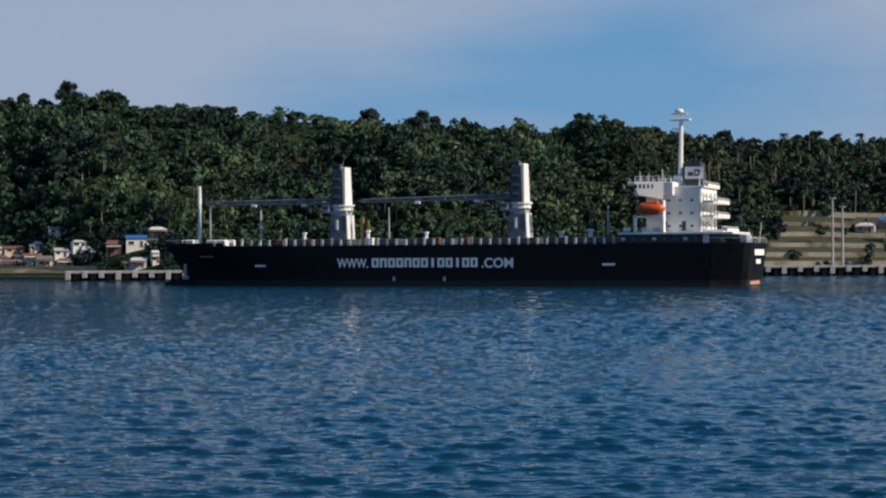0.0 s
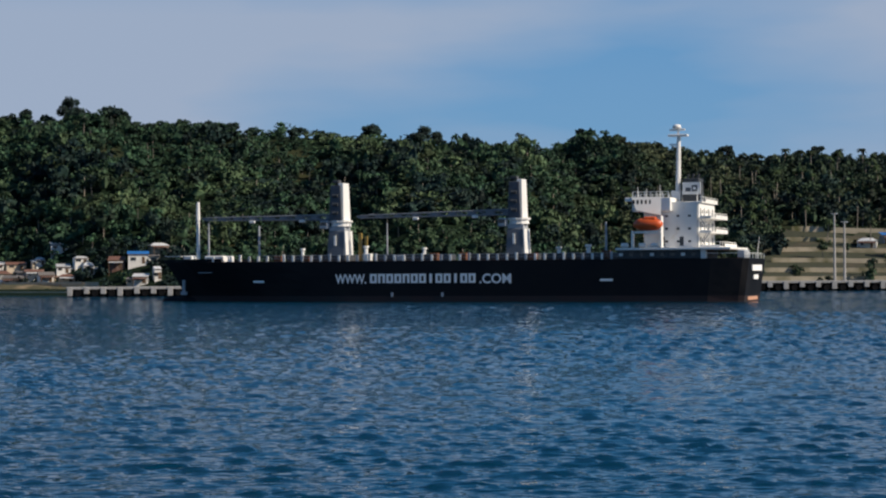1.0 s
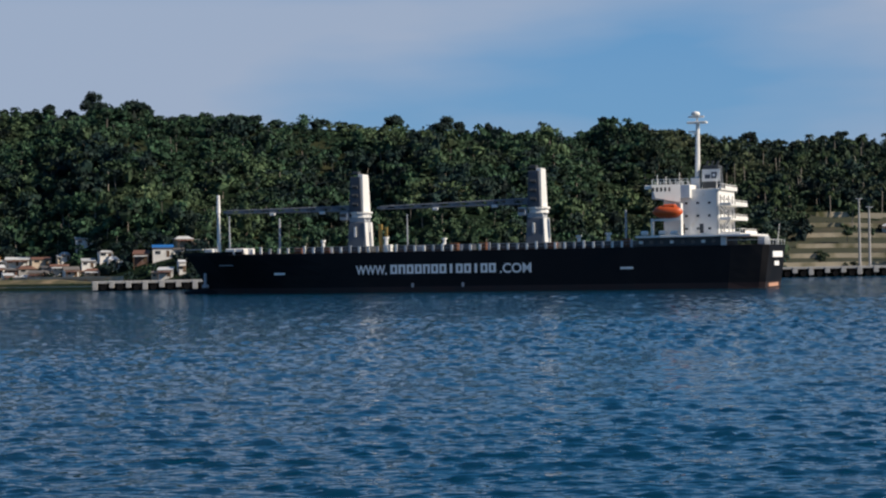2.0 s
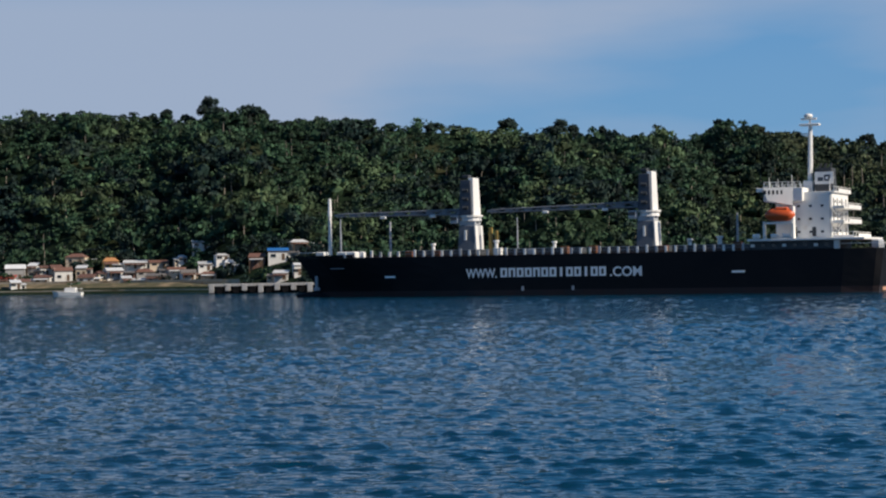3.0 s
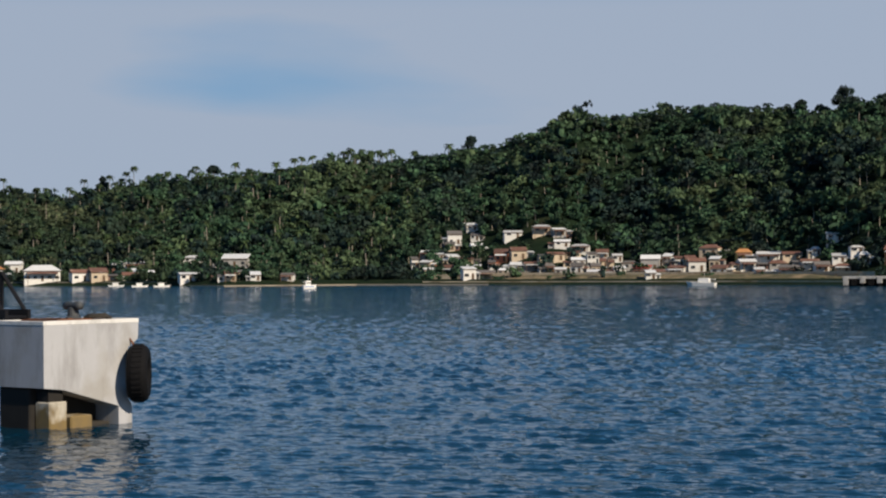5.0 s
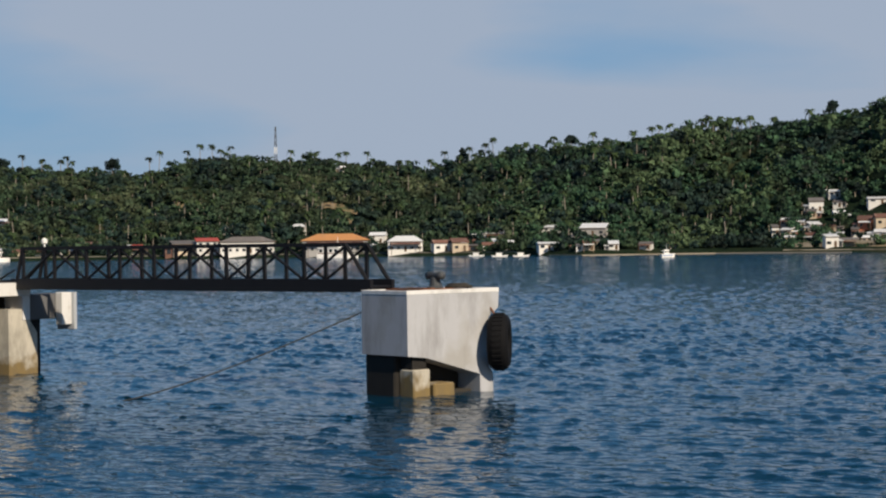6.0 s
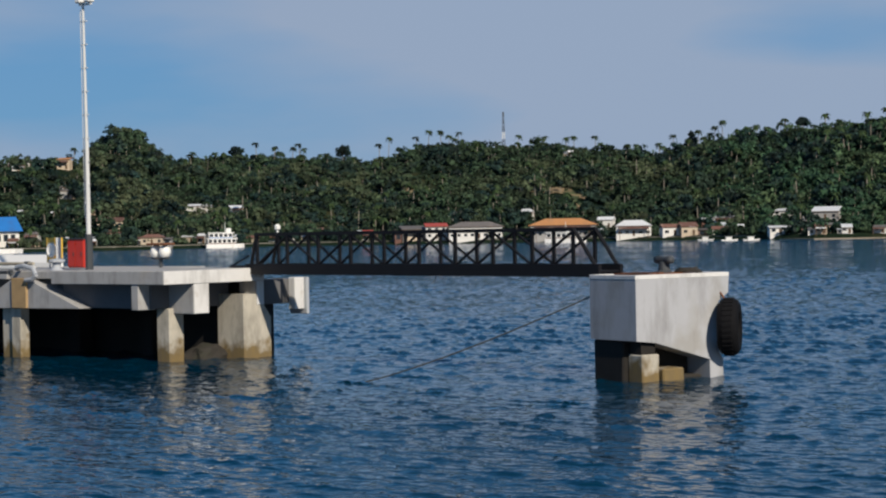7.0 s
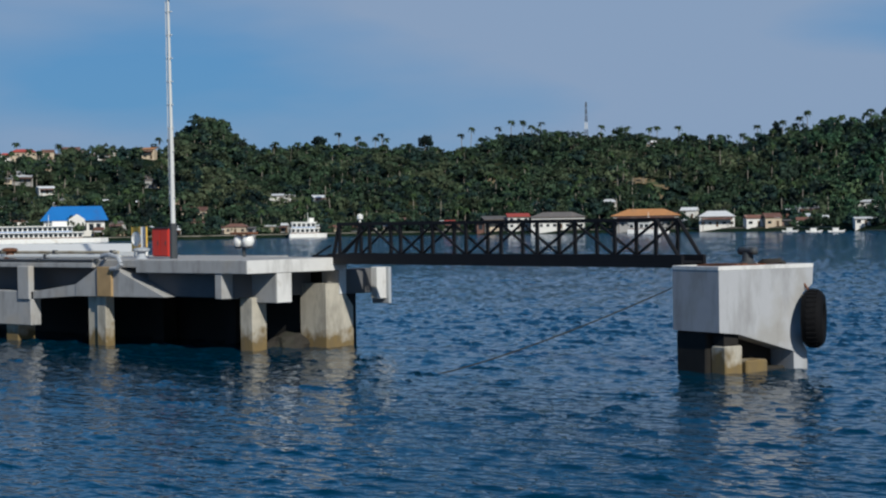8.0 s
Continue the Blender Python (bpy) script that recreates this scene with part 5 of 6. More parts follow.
def build_dolphin():
    turn = math.degrees(math.atan2(0.968, 0.252)) - 90
    m = pose(-41.6, 58.7, 0, 0, 0, turn)
    d = thing("mooring_dolphin", m, "pale concrete mooring dolphin block on short columns", "dolphin")
    bm = B()
    prism(bm, [(0, 4.0), (0, 1.58), (0.95, 1.48), (3.7, 0.72), (3.74, -2.0), (4.4, -2.0), (4.4, 0.7), (4.2, 1.0), (4.2, 2.95), (4.72, 3.3), (4.77, 4.0)], "x", -2.77, 0)
    part("block", bm, M_DOLPH, d, "light grey concrete block with a sloping underside")
    for x0, x1, y0, y1 in ((-2.78, 0.012, -0.012, 0.10), (-0.10, 0.012, 0.10, 4.78), (-2.78, -2.66, 0.10, 4.78), (-2.66, -0.10, 4.66, 4.78)):
        part("rim", box(B(), x0, x1, y0, y1, 3.92, 4.09, 0.02), M_CAP, d, "white-painted rim")
    part("top_deck", box(B(), -2.6, -0.15, 0.15, 4.6, 3.96, 4.05), M_RUST, d, "rust-stained top surface")
    # dark columns: shade below the block is put into their colour
    part("column", box(B(), -2.7, -1.0, 0.12, 1.1, -2.5, 1.56, 0.06, (1.06, 1.0)), M_CONC_DARK, d, "dark concrete column with shade put into its tone")
    part("column", box(B(), -0.95, -0.10, 0.36, 1.22, -2.5, 1.04, 0.05), M_PILE, d, "pale concrete column stained at the tide line")
    # near-black neck paints the shadow the block casts on the pale column
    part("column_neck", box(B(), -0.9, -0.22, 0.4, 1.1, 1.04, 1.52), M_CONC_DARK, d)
    part("pile_cap", box(B(), -1.1, -0.12, 1.42, 2.5, -2.5, 0.46, 0.06), M_PILE, d, "low pale pile cap")
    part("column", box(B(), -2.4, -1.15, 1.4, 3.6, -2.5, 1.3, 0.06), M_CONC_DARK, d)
    part("tie_beam", box(B(), -1.3, -0.5, 2.6, 3.72, -1.0, 0.12, 0.05), M_FOOT, d)
    # bollard
    b = thing("bollard", m @ pose(-1.45, 2.7, 4.05), "rusty double-horned mooring bollard on the dolphin", "bollard")
    part("base_plate", box(B(), -0.5, 0.5, -0.5, 0.5, 0, 0.06), M_RUST, b)
    part("stem", turned(B(), [(0.36, 0.06), (0.24, 0.16), (0.20, 0.5)], 14), M_DKGREY, b)
    bm = B()
    turned(bm, [(0.05, -0.5), (0.15, -0.46), (0.17, -0.25), (0.11, 0), (0.17, 0.25), (0.15, 0.46), (0.05, 0.5)], 10, "x", (0, 0, 0.56))
    part("horns", bm, M_DKGREY, b, "dark horned head", True)
    # coil of rope and boards on the top
    r = thing("rope_coil", m @ pose(-1.2, 3.7, 4.05), "brown mooring rope coiled on the dolphin top", "rope")
    bm = B()
    for k in range(40):
        a0, a1 = k * 0.5, (k + 1) * 0.5
        r0, r1 = 0.55 - k * 0.006, 0.55 - (k + 1) * 0.006
        rod(bm, (r0 * math.cos(a0), r0 * math.sin(a0), 0.06 + 0.004 * k), (r1 * math.cos(a1), r1 * math.sin(a1), 0.06 + 0.004 * (k + 1)), 0.05, seg=5)
    part("coil", bm, M_ROPE, r)
    bd = thing("timber_boards", m @ pose(-1.3, 1.4, 4.05, 0, 0, 8), "rust-brown boards lying on the dolphin top", "boards")
    for k in range(4):
        part("board", box(B(), -0.9 + 0.05 * k, 0.9 - 0.08 * k, -0.6 + k * 0.3, -0.34 + k * 0.3, 0.0, 0.07 + 0.03 * (k % 2)), M_RUST, bd)
    # tyre fender on the far end
    t = thing("tyre_fender", m @ pose(0.02, 4.14, 1.96, 0, 0, -49), "large black rubber tyre hung as a fender", "tyre")
    bm = B()
    prof = [(0.52, 0.12), (0.62, 0.05), (0.92, 0.04), (1.06, 0.14), (1.12, 0.28), (1.12, 0.62), (1.06, 0.76), (0.92, 0.86), (0.62, 0.85), (0.52, 0.78)]
    rings = []
    for rad, h in prof:
        rings.append([bm.verts.new((rad * math.cos(k * math.tau / 32), h, rad * math.sin(k * math.tau / 32))) for k in range(32)])
    for a, c in zip(rings, rings[1:] + rings[:1]):
        for k in range(32):
            bm.faces.new((a[k], a[(k + 1) % 32], c[(k + 1) % 32], c[k]))
    tyre = part("tyre", bm, M_RUBBER, t, smooth=True)
    for k in range(32):
        a = (k + 0.5) * math.tau / 32
        bm = B()
        box(bm, -0.05, 0.05, 0.26, 0.64, 0, 0.035)
        bmesh.ops.transform(bm, matrix=Matrix.Rotation(-a, 4, "Y") @ Matrix.Translation((0, 0, 1.11)), verts=bm.verts)
        part("tread_lug", bm, M_RUBBER, tyre)
    part("chain", rod(B(), (0, 0.3, 1.05), (-0.3, -0.1, 1.6), 0.04), M_RUST, t)
    # mooring line running down into the water
    line = thing("mooring_line", pose(0, 0, 0), "slack dark mooring line from the dolphin into the water", "rope")
    a, c = m @ Vector((-2.75, 1.0, 3.55)), Vector((-51.3, 53.0, -0.05))
    bm = B()
    n = 26
    pts = []
    for k in range(n + 1):
        f = k / n
        p = a.lerp(c, f)
        p.z = a.z + (c.z - a.z) * (1 - (1 - f) ** 1.25) 
        pts.append(p)
    for p, q in zip(pts, pts[1:]):
        rod(bm, p, q, 0.028, seg=5)
    tagged(part("line", bm, M_ROPE, line), kind="stuff")


build_dolphin()


# ---- shore: walls, quays, houses ----
def shore_wall(name, az0, az1, back, z0, z1, thick, material, label, step=0.5):
    """A low wall that follows the shoreline at a distance behind it."""
    n = max(2, int((az1 - az0) / step))
    bm = B()
    rows = []
    for k in range(n + 1):
        a = az0 + (az1 - az0) * k / n
        r = float(knots(SHORE, a)) + back
        base = z0 if z0 is not None else float(land(np.array(a), np.array(r))) - 0.6
        top = z1 if z0 is not None else base + z1
        c, s = math.cos(radians(a)), -math.sin(radians(a))
        rows.append([bm.verts.new((s * q, c * q, z)) for q, z in ((r, base), (r, top), (r + thick, top), (r + thick, base))])
    for p, q in zip(rows, rows[1:]):
        for i in range(4):
            bm.faces.new((p[i], q[i], q[(i + 1) % 4], p[(i + 1) % 4]))
    bm.faces.new(rows[0])
    bm.faces.new(rows[-1][::-1])
    bmesh.ops.recalc_face_normals(bm, faces=bm.faces)
    me = bpy.data.meshes.new(name)
    bm.to_mesh(me)
    bm.free()
    me.materials.append(material)
    return tagged(new(name, me), label, "wall", kind="structure")


shore_wall("seawall_1", 11.4, 32, 3, -1.0, 0.6, 0.8, M_STONE, "low dark stone seawall along the waterline")
shore_wall("seawall_cap", 11.4, 24, 2.7, 0.6, 1.2, 1.6, M_SEAWALL, "pale concrete capping along the seawall")
shore_wall("road_parapet", 11.0, 22.5, 19, 3.3, 4.0, 0.5, M_SEAWALL, "pale parapet of the shore road")
shore_wall("seawall_2", 32, 58, 4, -1.0, 1.5, 0.8, M_STONE, "low grey stone seawall along the waterline")
shore_wall("road_wall", 10.5, 24, 20, None, 2.3, 0.6, M_SEAWALL, "pale retaining wall below the shore road")
shore_wall("beach", 22, 31, -2, -1.0, 0.35, 6, M_SAND, "narrow strip of pale beach")
for k, back in enumerate((36, 58, 79, 100, 119, 139)):
    shore_wall("terrace_%d" % (k + 1), -19, -9.3 - 0.2 * k, back, None, 2.7, 1.5, M_TERR_EDGE, "pale edge of a grassed terrace")
def clearing(name, az0, az1, d0, d1, seed, material=None, label="bare ochre earth clearing between the trees", ragged=1.0):
    """Bare ground with a ragged edge, laid over the slope."""
    rng = random.Random(seed)
    n, m = 26, 9
    bm = B()
    rows = []
    for i in range(n + 1):
        f = i / n
        a = az0 + (az1 - az0) * f
        bulge = math.sin(math.pi * f) ** 0.6 if ragged else 1.0
        mid = 0.5 + 0.16 * ragged * math.sin(f * 7 + seed)
        lo, hi = mid - 0.5 * bulge * rng.uniform(0.7, 1.0), mid + 0.5 * bulge * rng.uniform(0.7, 1.0)
        row = []
        for j in range(m + 1):
            r = float(knots(SHORE, a)) + d0 + (d1 - d0) * (lo + (hi - lo) * j / m)
            row.append(bm.verts.new((-r * math.sin(radians(a)), r * math.cos(radians(a)), float(land(np.array(a), np.array(r))) + 0.55)))
        rows.append(row)
    for p, q in zip(rows, rows[1:]):
        for j in range(m):
            bm.faces.new((p[j], p[j + 1], q[j + 1], q[j]))
    bmesh.ops.recalc_face_normals(bm, faces=bm.faces)
    me = bpy.data.meshes.new(name)
    bm.to_mesh(me)
    bm.free()
    me.materials.append(material or M_EARTH)
    return tagged(new(name, me), label, "ground", kind="structure")


clearing("clearing_1", 35.5, 37.4, 124, 139, 1)
clearing("clearing_3", 36.7, 38.6, 144, 158, 5)
clearing("clearing_2", 41.0, 42.4, 184, 204, 2)
clearing("terraces", -19, -9.0, 12, 150, 3, M_TERRACE, "terraced slope of dry olive grass above the quay", 0.0)


def shore_bank(az0, az1):
    """The bank between the seawall and the shore road."""
    bm = B()
    rows = []
    n = 60
    rng = random.Random(9)
    for k in range(n + 1):
        a = az0 + (az1 - az0) * k / n
        r = float(knots(SHORE, a))
        fade = min(1.0, 6 * k / n, 6 * (n - k) / n)
        w = rng.uniform(-0.25, 0.25)
        rows.append([bm.verts.new((-(r + q) * math.sin(radians(a)), (r + q) * math.cos(radians(a)), z))
                     for q, z in ((4.4, -1.0), (4.4, 1.05), (8 + w, 1.05 + 1.0 * fade + w), (13 + w, 1.3 + 1.6 * fade + w), (19.3, 1.6 + 1.7 * fade), (19.3, -1.0))])
    for p, q in zip(rows, rows[1:]):
        for i in range(6):
            bm.faces.new((p[i], q[i], q[(i + 1) % 6], p[(i + 1) % 6]))
    bm.faces.new(rows[0])
    bm.faces.new(rows[-1][::-1])
    bmesh.ops.recalc_face_normals(bm, faces=bm.faces)
    me = bpy.data.meshes.new("earth_bank")
    bm.to_mesh(me)
    bm.free()
    me.materials.append(M_BANK)
    return tagged(new("earth_bank", me), "bare ochre and grassy bank above the seawall", "ground", kind="structure")


shore_bank(10.5, 22.4)
shore_wall("hill_road", -10.5, -6.2, 190, None, 1.6, 4, M_SEAWALL, "pale hillside track")


def quay(az0, r0, az1, r1, top, gap, label):
    p = Vector((-r0 * math.sin(radians(az0)), r0 * math.cos(radians(az0)), 0))
    q = Vector((-r1 * math.sin(radians(az1)), r1 * math.cos(radians(az1)), 0))
    span = (q - p).length
    ob = thing("quay", Matrix.Translation(p) @ pose(0, 0, 0, 0, 0, math.degrees(math.atan2(q.y - p.y, q.x - p.x))), label, "quay", "distant quays")
    part("deck", box(B(), 0, span, 0, 14, top - 0.65, top, 0.03), M_CONC, ob, "pale concrete quay deck")
    # the dark gaps under the quay are shade, painted on wall and columns
    part("back_wall", box(B(), 0, span, 6, 6.6, -1, top - 0.65), M_CONC_DARK, ob, "wall under the quay, its shade painted black")
    for k in range(int(span / gap) + 1):
        x = k * gap + 0.3
        part("fender_pier", box(B(), x, x + gap * 0.30, -0.25, 0.9, top - (1.9 if k % 3 else 2.5), top - 0.1, 0.05, (1.0, 1.0)), M_CONC, ob)
        part("quay_column", box(B(), x + 0.2, x + 0.8, 0.4, 1.2, -2, top - 0.6), M_CONC_DARK, ob)
        bm = B()
        turned(bm, [(0.45, -0.2), (0.85, -0.25), (0.95, 0.0), (0.85, 0.25), (0.45, 0.2)], 12, "y", (x + gap * 0.65, -0.2, 1.05))
        part("tyre", bm, M_RUBBER, ob)
    return ob


quay(11.45, 533, 3.0, 528, 2.75, 4.6, "concrete quay with black tyre fenders behind the ship")
quay(-8.6, 583, -18.0, 604, 3.1, 4.9, "dark concrete quay with pale fender blocks below the terraces")

WALLS = {"W": M_WALLW, "C": M_WALLC, "G": M_WALLG, "O": M_WALLO, "Y": M_WALLY, "R": M_RUSTROOF}
ROOFS = {"z": M_ZINC, "r": M_RUSTROOF, "g": M_GREYROOF, "o": M_ORROOF, "R": M_REDROOF, "b": M_BLUEROOF}
WALL_WORD = {"W": "white", "C": "cream", "G": "grey", "O": "salmon", "Y": "yellow", "R": "rust-brown"}
ROOF_WORD = {"z": "pale zinc", "r": "rusted metal", "g": "dark grey", "o": "orange", "R": "red", "b": "blue-white"}


def house(az, r, w, h, code, rng):
    big = w > 14
    turn = (rng.random() - 0.5) * (10 if big else 36)
    ob = thing("house", spot(az, r, None, turn), "small %s house with %s roof above the shore" % (WALL_WORD[code[0]], ROOF_WORD[code[1]]), "house", "shore village")
    roof_h = min(0.34 * h, 0.14 * w + 0.5) * (0.7 + 0.5 * rng.random())
    wall_h = max(h - roof_h, 1.8)
    d = max(4.5, min(0.8 * w, 9.0))
    hw, hd = w / 2, d / 2
    wall = part("wall", box(B(), -hw * 0.92, hw * 0.92, -hd * 0.9, hd * 0.9, -3.0, wall_h), WALLS[code[0]], ob)
    bm = B()
    if rng.random() < 0.6 or big:
        ins = 0.25 * w if big or rng.random() < 0.5 else 0.0
        a = [bm.verts.new(p) for p in ((-hw, -hd, wall_h), (hw, -hd, wall_h), (hw, hd, wall_h), (-hw, hd, wall_h))]
        t = [bm.verts.new((-hw + ins, 0, wall_h + roof_h)), bm.verts.new((hw - ins, 0, wall_h + roof_h))]
        bm.faces.new((a[0], a[1], t[1], t[0])), bm.faces.new((a[2], a[3], t[0], t[1])), bm.faces.new((a[1], a[2], t[1])), bm.faces.new((a[3], a[0], t[0])), bm.faces.new(a[::-1])
    else:
        prism(bm, [(-hd, wall_h + 0.1), (hd, wall_h + roof_h), (hd, wall_h + roof_h + 0.18), (-hd, wall_h + 0.28)], "x", -hw, hw)
    roof = part("roof", bm, ROOFS[code[1]], ob)
    part("eave", box(B(), -hw, hw, -hd - 0.04, -hd + 0.1, wall_h - 0.14, wall_h + 0.04), M_TIMBER, roof)
    n = max(2, int(w / 2.6))
    storeys = 2 if wall_h > 4.6 else 1
    for s in range(storeys):
        for k in range(n):
            c = -hw * 0.92 + (k + 0.5) * w * 0.92 / n
            zb = s * wall_h / storeys
            if s == 0 and k == n // 2:
                part("door", box(B(), c - 0.45, c + 0.45, -hd * 0.9 - 0.05, -hd * 0.9 - 0.004, 0.0, min(2.0, wall_h * 0.8)), M_TIMBER, ob)
            else:
                ww = 0.5 + 0.35 * rng.random()
                win = part("window", box(B(), c - ww, c + ww, -hd * 0.9 - 0.03, -hd * 0.9 - 0.004, zb + 0.9, zb + min(1.9, wall_h / storeys - 0.3)), M_GLASS, ob)
                part("sill", box(B(), c - ww - 0.1, c + ww + 0.1, -hd * 0.9 - 0.12, -hd * 0.9 - 0.004, zb + 0.78, zb + 0.88), WALLS[code[0]], win)
    if not big and rng.random() < 0.7:
        # a lean-to against one end, under its own sheet of roofing
        side = rng.choice((-1, 1))
        aw, ah = w * rng.uniform(0.3, 0.6), wall_h * rng.uniform(0.55, 0.85)
        x0, x1 = sorted((side * hw * 0.925, side * (hw * 0.925 + aw)))
        annex = part("annex", box(B(), x0, x1, -hd * 0.7, hd * 0.6, -3.0, ah), WALLS[rng.choice("WCGGR")], ob)
        part("annex_roof", prism(B(), [(-hd * 0.95, ah), (hd * 0.7, ah + 0.5), (hd * 0.7, ah + 0.62), (-hd * 0.95, ah + 0.12)], "x", x0 - 0.2, x1 + 0.2), ROOFS[rng.choice("zzrg")], annex)
        part("opening", box(B(), x0 + aw * 0.2, x1 - aw * 0.25, -hd * 0.7 - 0.03, -hd * 0.7 - 0.004, 0.1, ah * 0.8), M_GLASS, annex)
    if rng.random() < 0.45:
        part("porch_roof", prism(B(), [(-hd - 2.0, wall_h * 0.72), (-hd * 0.9, wall_h * 0.86), (-hd * 0.9, wall_h * 0.9), (-hd - 2.0, wall_h * 0.77)], "x", -hw * 0.8, hw * 0.8), ROOFS["z" if code[1] == "r" else "r"], ob)
        for x in (-hw * 0.75, hw * 0.75):
            part("porch_post", box(B(), x - 0.1, x + 0.1, -hd - 1.95, -hd - 1.75, -2.5, wall_h * 0.72), M_TIMBER, ob)


for district in (WATERFRONT, HILLSIDE, COVE, FAR_SHORE):
    for row in district:
        house(*row, random)


def infill():
    """More small dwellings between the larger ones, none overlapping."""
    rng = random.Random(21)
    taken = [(a, r, w) for d in (WATERFRONT, HILLSIDE, COVE, FAR_SHORE) for a, r, w, h, c in d]
    zones = ((10.8, 24.5, 22, 50, 34), (11, 24, 24, 34, 26), (24.5, 36, 14, 26, 6), (36, 58, 12, 40, 34), (51.5, 58, 40, 300, 30), (53.2, 58, 285, 322, 12))
    for a0, a1, d0, d1, n in zones:
        made = 0
        for _ in range(n * 12):
            if made == n:
                break
            az = rng.uniform(a0, a1)
            r = float(knots(SHORE, az)) + rng.uniform(d0, d1)
            w = rng.uniform(3.2, 7.0)
            if any(abs(a - az) * 11.5 < (w + b) * 0.5 and abs(q - r) < 9 for a, q, b in taken):
                continue
            taken.append((az, r, w))
            house(az, r, w, rng.uniform(2.5, 4.0), rng.choice(["Wz", "Wz", "Wz", "Wr", "Cz", "Gz", "Wg", "Cg", "WR", "Cr"]), rng)
            made += 1


infill()
house(-12.5, 706, 7.5, 3.6, "Wz", random)
house(-13.15, 716, 7.0, 4.0, "Gb", random)


def build_terminal():
    t = thing("terminal_building", spot(54.65, 748, 2.0), "white harbour terminal with a broad bright blue roof", "building")
    part("wall", box(B(), -11.5, 11.5, -7, 7, -3, 6.0), M_WALLW, t)
    bm = B()
    a = [bm.verts.new(p) for p in ((-13, -8.4, 6.0), (13, -8.4, 6.0), (13, 8.4, 6.0), (-13, 8.4, 6.0))]
    top = [bm.verts.new((-8.5, 0, 11.6)), bm.verts.new((10.5, 0, 11.6))]
    bm.faces.new((a[0], a[1], top[1], top[0])), bm.faces.new((a[2], a[3], top[0], top[1])), bm.faces.new((a[1], a[2], top[1])), bm.faces.new((a[3], a[0], top[0])), bm.faces.new(a[::-1])
    part("roof", bm, M_BLUEROOF, t, "bright blue sheet roof")
    part("porch_gable", prism(B(), [(-2.0, 4.0), (4.0, 4.0), (4.0, 6.5), (1.0, 8.6), (-2.0, 6.5)], "y", -10.5, -8.0), M_WALLW, t)
    for k in range(8):
        part("window", box(B(), -10.6 + k * 2.7, -8.9 + k * 2.7, -7.06, -7.01, 2.2, 4.8), M_GLASS, t)


build_terminal()


def ferry(az, r, length, decks, turn, label, hull_m=None):
    f = thing("ferry", spot(az, r, 0.0, turn), label, "boat", "moored vessels")
    l = length / 2
    w = length * 0.14
    bm = B()
    prism(bm, [(-l, -w * 0.7), (l * 0.6, -w), (l * 0.85, -w * 0.6), (l, 0), (l * 0.85, w * 0.6), (l * 0.6, w), (-l, w * 0.7)], "z", -0.5, 1.6)
    part("hull", bm, hull_m or M_WHITE, f)
    z = 1.6
    for k in range(decks):
        x0, x1 = -l * (0.92 - 0.06 * k), l * (0.55 - 0.17 * k)
        cab = part("cabin", box(B(), x0, x1, -w * 0.72, w * 0.72, z, z + 2.0, 0.06), M_WHITE, f)
        part("deck_roof", box(B(), x0 - 0.5, x1 + 0.6, -w * 0.85, w * 0.85, z + 2.0, z + 2.2), M_WHITE, f)
        n = max(3, int((x1 - x0) / 1.7))
        for j in range(n):
            c = x0 + (j + 0.5) * (x1 - x0) / n
            part("window", box(B(), c - 0.62, c + 0.62, -w * 0.72 - 0.04, -w * 0.72 - 0.004, z + 0.55, z + 1.7), M_GLASS, cab)
        part("rubbing_band", box(B(), x0, x1, -w * 0.72 - 0.05, -w * 0.72 - 0.003, z + 0.06, z + 0.36), M_RUST if k == 0 else M_BLUEROOF, cab, "painted band below the windows")
        part("promenade_rail", box(B(), x0 - 0.4, x1 + 0.5, -w * 0.84, -w * 0.82, z + 2.2, z + 2.32), M_LAMP, f)
        z += 2.2
    part("wheelhouse", box(B(), l * 0.05, l * 0.3, -w * 0.45, w * 0.45, z, z + 1.7, 0.06), M_WHITE, f)
    part("mast", rod(B(), (0, 0, z), (0, 0, z + 4.0), 0.14, 0.06), M_WHITE, f)
    return f


ferry(47.7, 745, 15, 2, 8, "white two-deck ferry moored at the shore")
ferry(37.4, 690, 15, 1, -12, "white launch moored below an orange-roofed hall")
ferry(55.4, 690, 42, 2, 4, "long white passenger ferry moored beyond the pier")


